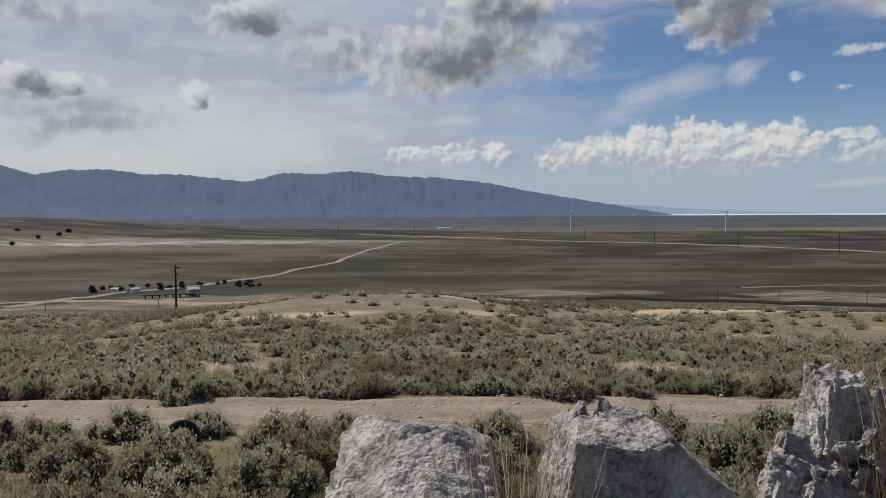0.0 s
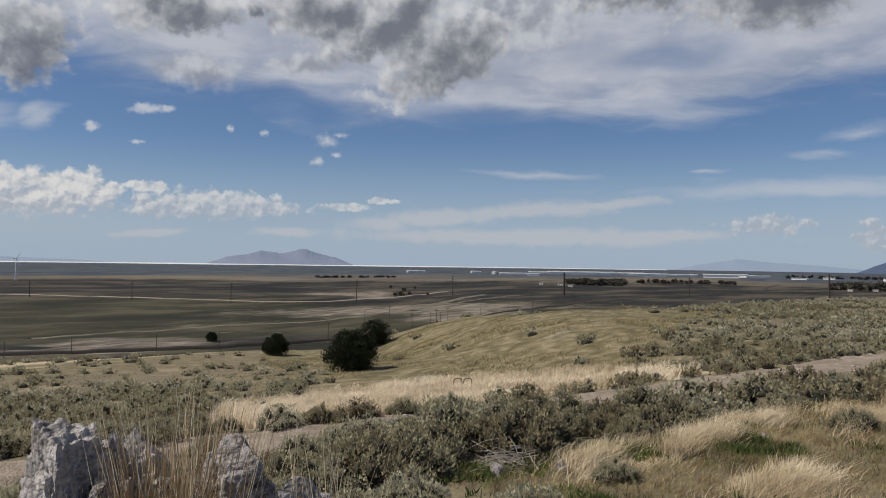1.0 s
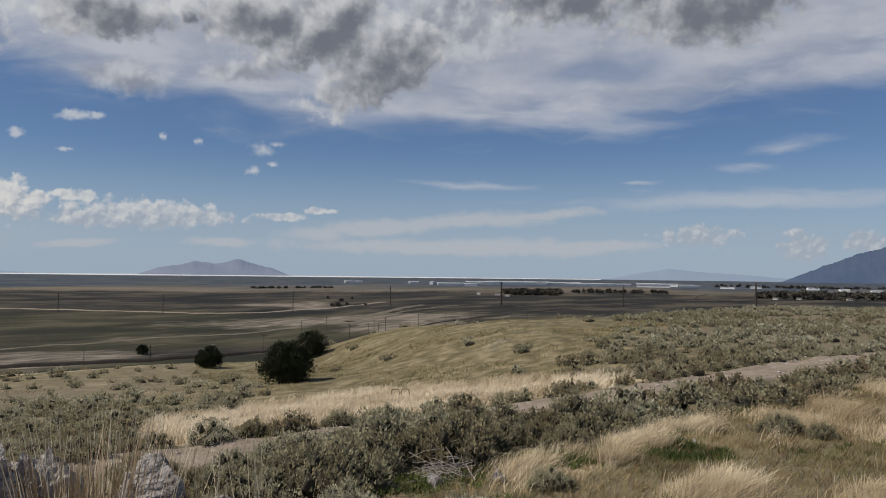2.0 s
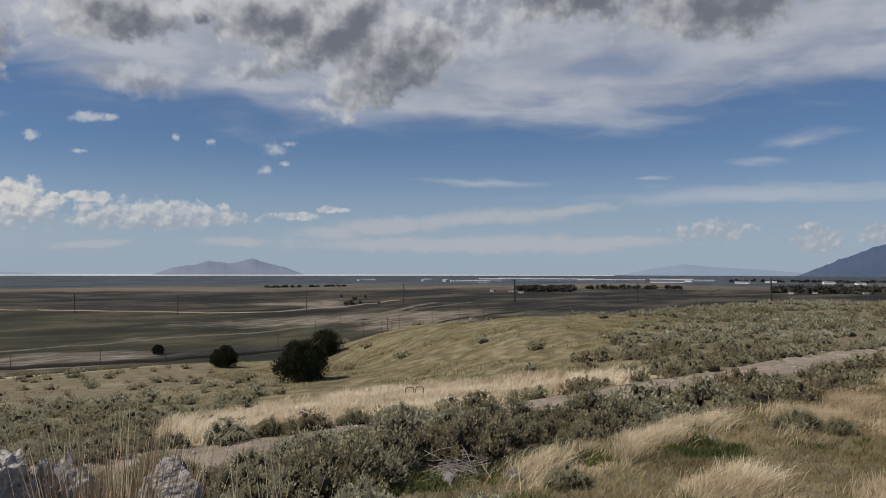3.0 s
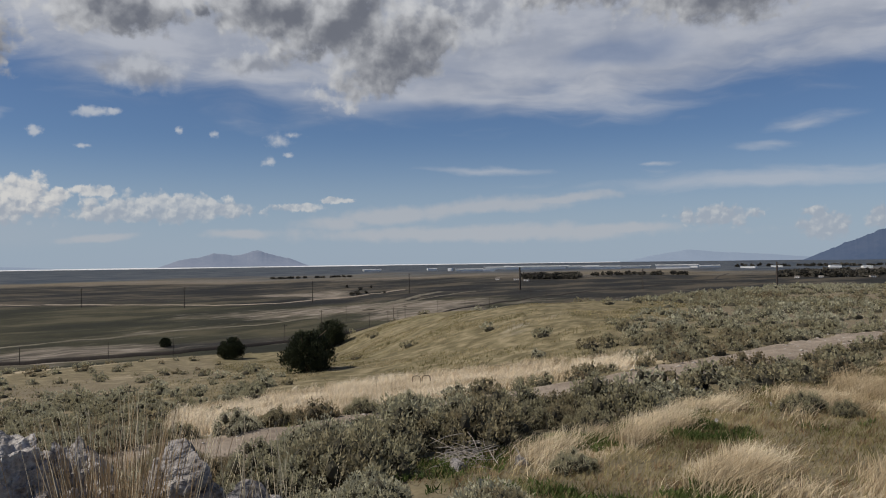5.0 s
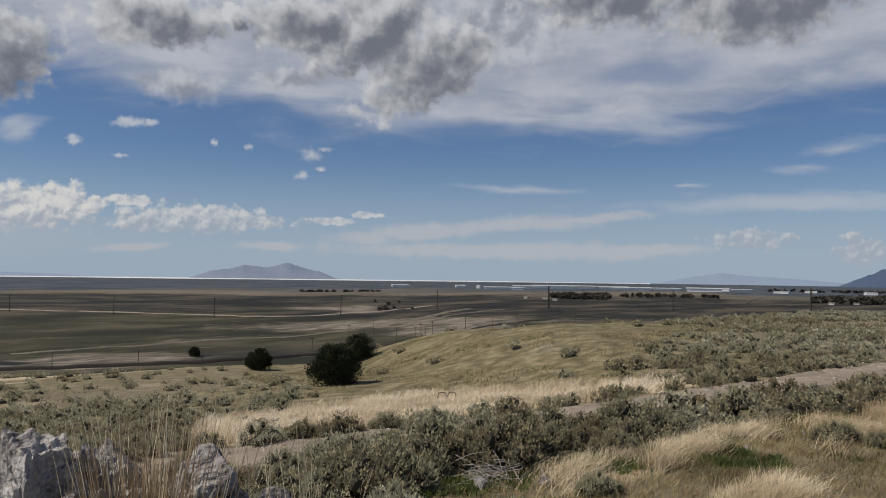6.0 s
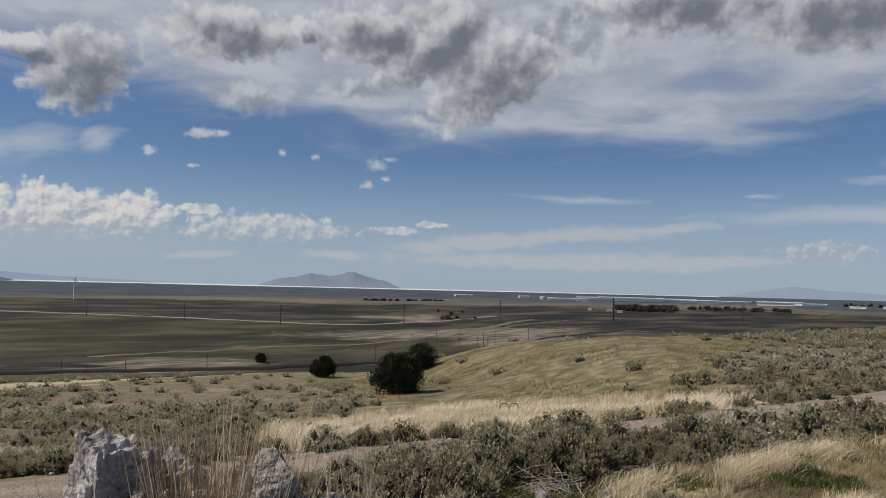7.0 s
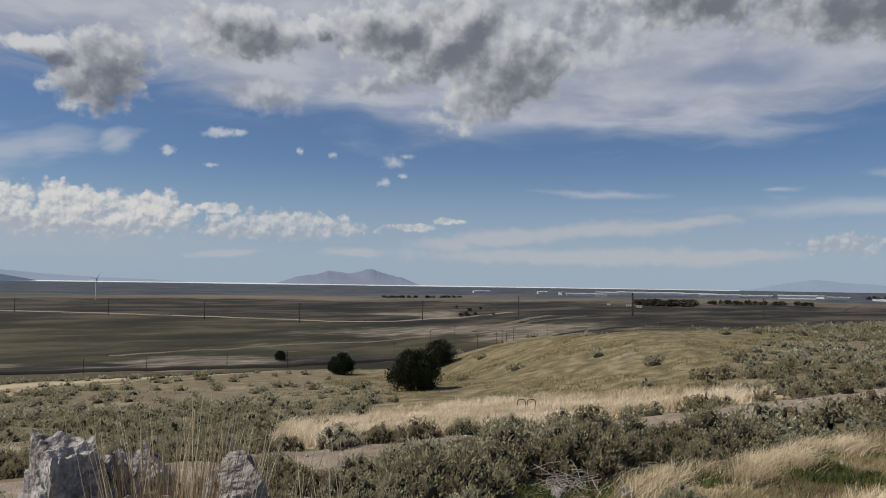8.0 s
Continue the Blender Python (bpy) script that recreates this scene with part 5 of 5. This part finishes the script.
def bucket(x, y):
    root = new("bucket")
    root.matrix_world = pose(*on_ground(x, y, 0.17), 0, 82, 200)
    bm = bmesh.new()
    rings = [(0.125, -0.17), (0.13, -0.165), (0.155, 0.17), (0.165, 0.172), (0.165, 0.155), (0.15, 0.16), (0.122, -0.155), (0.0, -0.155)]
    n = 24
    vs = [[bm.verts.new((r * math.cos(6.2832 * k / n), r * math.sin(6.2832 * k / n), z)) for k in range(n)] for r, z in rings[:-1]]
    base = [bm.verts.new((0, 0, -0.17)), bm.verts.new((0, 0, -0.155))]
    for i in range(len(vs) - 1):
        for k in range(n):
            bm.faces.new((vs[i][k], vs[i][(k + 1) % n], vs[i + 1][(k + 1) % n], vs[i + 1][k]))
    for k in range(n):
        bm.faces.new((vs[0][(k + 1) % n], vs[0][k], base[0]))
        bm.faces.new((vs[-1][k], vs[-1][(k + 1) % n], base[1]))
    part("pail", bm, MAT_BLACK, root)
    bm = bmesh.new()
    pts = [(0.165 * math.cos(q), 0.165 * math.sin(q) * 0.9, 0.165 + 0.02 * math.sin(q)) for q in np.linspace(0, math.pi, 12)]
    for a, b in zip(pts, pts[1:]):
        tube(bm, a, b, 0.004, 0.004, 6)
    part("handle", bm, MAT_STEEL, root, "thin wire handle")
    return tagged(root, "black plastic bucket lying on its side", "bucket")


bucket(25.9, 10.75)
pale_rock(25.35, 10.75, 0.11, 6.0, "white stone lying beside the bucket")
pale_rock(21.5, 8.6, 0.05, 6.6, "small white stone in the dry grass")
pale_rock(24.6, 8.2, 0.05, 7.1, "small white stone in the dry grass")


def pipe_frame(x, y):
    """Two bent pipe hoops joined at the foot."""
    root = new("pipe_frame")
    root.matrix_world = pose(*on_ground(x, y), 0, 0, -35)
    for k in (-0.24, 0.24):
        bm = bmesh.new()
        pts = [(k - 0.2, 0, -0.05), (k - 0.2, 0, 0.42), (k - 0.17, 0, 0.52), (k - 0.08, 0, 0.56), (k + 0.08, 0.02, 0.56), (k + 0.17, 0.02, 0.52), (k + 0.2, 0.02, 0.42), (k + 0.2, 0.02, -0.05)]
        for a, b in zip(pts, pts[1:]):
            tube(bm, a, b, 0.02, 0.02, 8)
        part("hoop", bm, MAT_STEEL, root)
    bm = bmesh.new()
    tube(bm, (-0.44, 0.01, 0.12), (0.44, 0.01, 0.12), 0.015, 0.015)
    part("crossbar", bm, MAT_STEEL, root)
    return tagged(root, "rusty bent pipe frame in the dry grass", "frame")


pipe_frame(29.1, 25.9)


def tyre(x, y):
    root = new("tyre")
    root.matrix_world = pose(*on_ground(x, y, 0.16), 62, 0, 25)
    bm = bmesh.new()
    n, prof = 36, [(0.20, -0.06), (0.22, -0.085), (0.29, -0.095), (0.325, -0.075), (0.335, 0.0), (0.325, 0.075), (0.29, 0.095), (0.22, 0.085), (0.20, 0.06), (0.215, 0.0)]
    vs = [[bm.verts.new((r * math.cos(6.2832 * k / n), r * math.sin(6.2832 * k / n), z)) for r, z in prof] for k in range(n)]
    for k in range(n):
        for i in range(len(prof)):
            j = (i + 1) % len(prof)
            bm.faces.new((vs[k][i], vs[(k + 1) % n][i], vs[(k + 1) % n][j], vs[k][j]))
    part("tread", bm, MAT_RUBBER, root)
    return tagged(root, "old black tyre leaning among the sagebrush", "tyre")


tyre(-5.0, 15.4)


# stones strewn over the track and its verges
def road_stones():
    rs = np.random.RandomState(31)
    bm = bmesh.new()
    bmesh.ops.create_icosphere(bm, subdivisions=1, radius=1.0)
    bm.verts.ensure_lookup_table()
    v0 = np.array([v.co for v in bm.verts])
    f0 = np.array([[v.index for v in f.verts] for f in bm.faces])
    bm.free()
    n = 900
    x = rs.uniform(-16, 60, n)
    y = road_y(x) + np.clip(rs.normal(0, 0.95, n), -1.9, 1.9)
    z = land(x, y) + 0.06
    placed = []
    for i in range(n):
        size = 0.018 + 0.05 * rs.uniform() ** 3
        v = v0 * (1 + rs.uniform(-0.25, 0.25, v0.shape)) * size * np.array([1.5, 1.0, 0.6])
        placed.append((put(v, x[i], y[i], z[i] + size * 0.2, rs.uniform(0, 6.28), 1.0), f0))
    return joined("road_stones", placed, MAT_PEBBLE, "small pale stones strewn over the dirt track", "stones")


road_stones()


# ---- along the railway and on the plain ----
def fence_post(az, r, h, label="weathered post beside the railway", thick=0.09, arm=False, group="posts by the railway"):
    x, y = polar(az, r)
    root = new("post")
    root.matrix_world = pose(*on_ground(x, y, -0.1), 0, 0, -az)
    bm = bmesh.new()
    tube(bm, (0, 0, 0), (0, 0, h), thick, thick * 0.8, 8)
    part("shaft", bm, MAT_POLE, root)
    if arm:
        bm = bmesh.new()
        tube(bm, (-0.9, 0, h * 0.93), (0.9, 0, h * 0.93), 0.06, 0.06, 6)
        part("crossarm", bm, MAT_POLE, root)
    return tagged(root, label, "post", group)


for az, r, h in [(22.4, 224, 4.5), (27.5, 228, 4.5), (31.5, 232, 5.0), (38.8, 255, 6.0), (44.6, 290, 6.5), (45.9, 300, 6.0), (46.3, 300, 7.0), (46.6, 302, 5.5), (47.1, 305, 7.0), (49.4, 340, 6.0), (51.3, 360, 5.0),
                 (53.0, 375, 5.5), (55.9, 400, 7.0), (57.0, 410, 5.5), (18.6, 214, 4.0), (-19.3, 205, 3.2), (-26.1, 216, 3.5), (-29.0, 240, 3.0), (41.3, 330, 6.5), (43.0, 345, 6.5)]:
    fence_post(az, r, h, arm=h > 5.8)


def shed(az, r, w, d, h, mat, label, turn=0.0, group="far buildings", roof=None):
    """A gabled building with its roof, doors and a strip of windows."""
    x, y = polar(az, r)
    root = new("building")
    root.matrix_world = pose(*on_ground(x, y, -0.3), 0, 0, -az + turn)
    bm = bmesh.new()
    v = [bm.verts.new(q) for q in ((-w / 2, -d / 2, 0), (w / 2, -d / 2, 0), (w / 2, d / 2, 0), (-w / 2, d / 2, 0), (-w / 2, -d / 2, h), (w / 2, -d / 2, h), (w / 2, d / 2, h), (-w / 2, d / 2, h),
                                   (-w / 2, 0, h * 1.22), (w / 2, 0, h * 1.22))]
    for f in ((0, 1, 5, 4), (1, 2, 6, 9, 5), (2, 3, 7, 6), (3, 0, 4, 8, 7)):
        bm.faces.new([v[i] for i in f])
    part("wall", bm, mat, root)
    bm = bmesh.new()
    e = 0.03 * w
    v = [bm.verts.new(q) for q in ((-w / 2 - e, -d / 2 - e, h), (w / 2 + e, -d / 2 - e, h), (w / 2 + e, 0, h * 1.24), (-w / 2 - e, 0, h * 1.24), (w / 2 + e, d / 2 + e, h), (-w / 2 - e, d / 2 + e, h))]
    bm.faces.new((v[0], v[1], v[2], v[3])), bm.faces.new((v[3], v[2], v[4], v[5]))
    bmesh.ops.solidify(bm, geom=bm.faces[:], thickness=0.15)
    part("roof", bm, roof or MAT_ROOF, root)
    for k in range(3):
        bm = bmesh.new()
        bmesh.ops.create_cube(bm, size=1.0, matrix=pose(w * (k - 1) * 0.3, -d / 2 - 0.04, h * 0.36) @ Matrix.Diagonal((min(4.0, w * 0.12), 0.1, h * 0.66, 1)))
        part("door", bm, MAT_ROOF, root)
    return tagged(root, label, "building", group)


rng = random.Random(3)
for az, r, w, h in [(53.0, 1500, 22, 4), (54.3, 1650, 90, 5), (56.3, 1620, 120, 6), (58.6, 1680, 110, 5), (60.8, 1600, 70, 5), (62.8, 1700, 70, 4), (65.5, 1560, 60, 6), (66.6, 1600, 30, 5), (67.8, 1700, 40, 4),
                    (49.0, 1750, 20, 4), (50.3, 1600, 7, 5), (51.6, 1550, 50, 4), (70.3, 1500, 24, 3), (72.0, 1650, 20, 3), (75.4, 1550, 18, 3.5), (77.2, 1500, 14, 3), (79.0, 1450, 16, 3), (44.8, 1900, 40, 4), (0.2, 1150, 20, 2.5)]:
    shed(az, r, w, rng.uniform(14, 24), h, MAT_WHITE, "long white building with a pale metal roof", rng.uniform(-12, 12))
for az, r in [(53.6, 850), (54.9, 830), (55.6, 800), (73.2, 830), (74.6, 860), (76.0, 900), (77.5, 880)]:
    shed(az, r, rng.uniform(4, 6), 4, 2.0, MAT_WOOD, "small grey farm building among trees", rng.uniform(-30, 30), roof=MAT_WOOD)
shed(-17.1, 266, 3.6, 3.0, 2.6, MAT_WOOD, "small grey shed beside the gravel road", 15, "buildings by the gravel road")
shed(-20.8, 300, 3.0, 2.5, 1.6, MAT_WHITE, "small pale outbuilding by the road", 25, "buildings by the gravel road")
shed(-22.0, 305, 2.5, 2.2, 1.5, MAT_WHITE, "small pale outbuilding by the road", -10, "buildings by the gravel road")


# low loading platform of dark timber beside the road on the plain
def platform(az, r):
    root = new("platform")
    root.matrix_world = pose(*on_ground(*polar(az, r)), 0, 0, -az + 4)
    for k in range(8):
        bm = bmesh.new()
        bmesh.ops.create_cube(bm, size=1.0, matrix=pose(-7 + 2 * k, 0, 1.05) @ Matrix.Diagonal((1.95, 2.4, 0.35, 1)))
        bmesh.ops.create_cube(bm, size=1.0, matrix=pose(-7 + 2 * k, 0, 0.42) @ Matrix.Diagonal((0.3, 1.8, 0.95, 1)))
        part("bay", bm, MAT_POLE, root)
    return tagged(root, "long low platform of dark timber", "platform")


platform(-18.6, 262)


def far_trees(name, spots, label, seed):
    """A belt of far trees: crowns of many small leaf clumps on short trunks, joined."""
    rs = np.random.RandomState(seed)
    placed = []
    for x, y, w, h in spots:
        z = ground_at(x, y)
        n = 90
        u = rs.normal(0, 1, (n, 3))
        u /= np.linalg.norm(u, axis=1)[:, None]
        p = u * rs.uniform(0.4, 1.0, n)[:, None] * np.array([w / 2, w / 2, h * 0.46]) + np.array([x, y, z + h * 0.54])
        t, g = rs.normal(0, 1, (n, 3)), rs.normal(0, 1, (n, 3))
        q = w * 0.14
        v = np.stack([p - t * q, p + t * q, p + g * q], 1).reshape(-1, 3)
        placed.append((v, np.arange(3 * n).reshape(n, 3)))
        b = 0.04 * w
        v = np.array([(x - b, y, z), (x + b, y, z), (x, y, z + h * 0.6), (x, y - b, z), (x, y + b, z), (x, y, z + h * 0.6)])
        placed.append((v, np.array([(0, 1, 2), (3, 4, 5)])))
    return joined(name, placed, MAT_LEAF_FAR, label, "trees")


def belt(az0, az1, r0, r1, n, w, h, seed):
    rs = np.random.RandomState(seed)
    return [(*polar(rs.uniform(az0, az1), rs.uniform(r0, r1)), rs.uniform(0.7, 1.3) * w, rs.uniform(0.7, 1.3) * h) for _ in range(n)]


far_trees("tree_grove", belt(55.4, 59.3, 850, 960, 110, 7, 4.5, 1), "dark bare grove on the plain", 1)
far_trees("tree_belt", belt(72.3, 80.5, 880, 1050, 150, 8, 5, 2), "belt of dark trees along the farms", 2)
far_trees("tree_row", belt(60.0, 66.5, 1000, 1040, 34, 6, 4, 3) + belt(37.5, 43.4, 1250, 1300, 22, 6, 2.4, 7), "broken row of dark trees on the plain", 3)
far_trees("town_trees", belt(69.5, 81.0, 1750, 1900, 60, 9, 3.6, 4), "dark trees on the edge of the town", 4)
far_trees("shrub_group", belt(42.3, 45.8, 560, 760, 9, 3.2, 2.3, 5) + belt(-24.0, -12.0, 300, 325, 26, 2.0, 1.1, 6) + belt(-29, -24, 640, 760, 7, 4, 2.5, 8), "scattered dark bushes on the plain", 5)
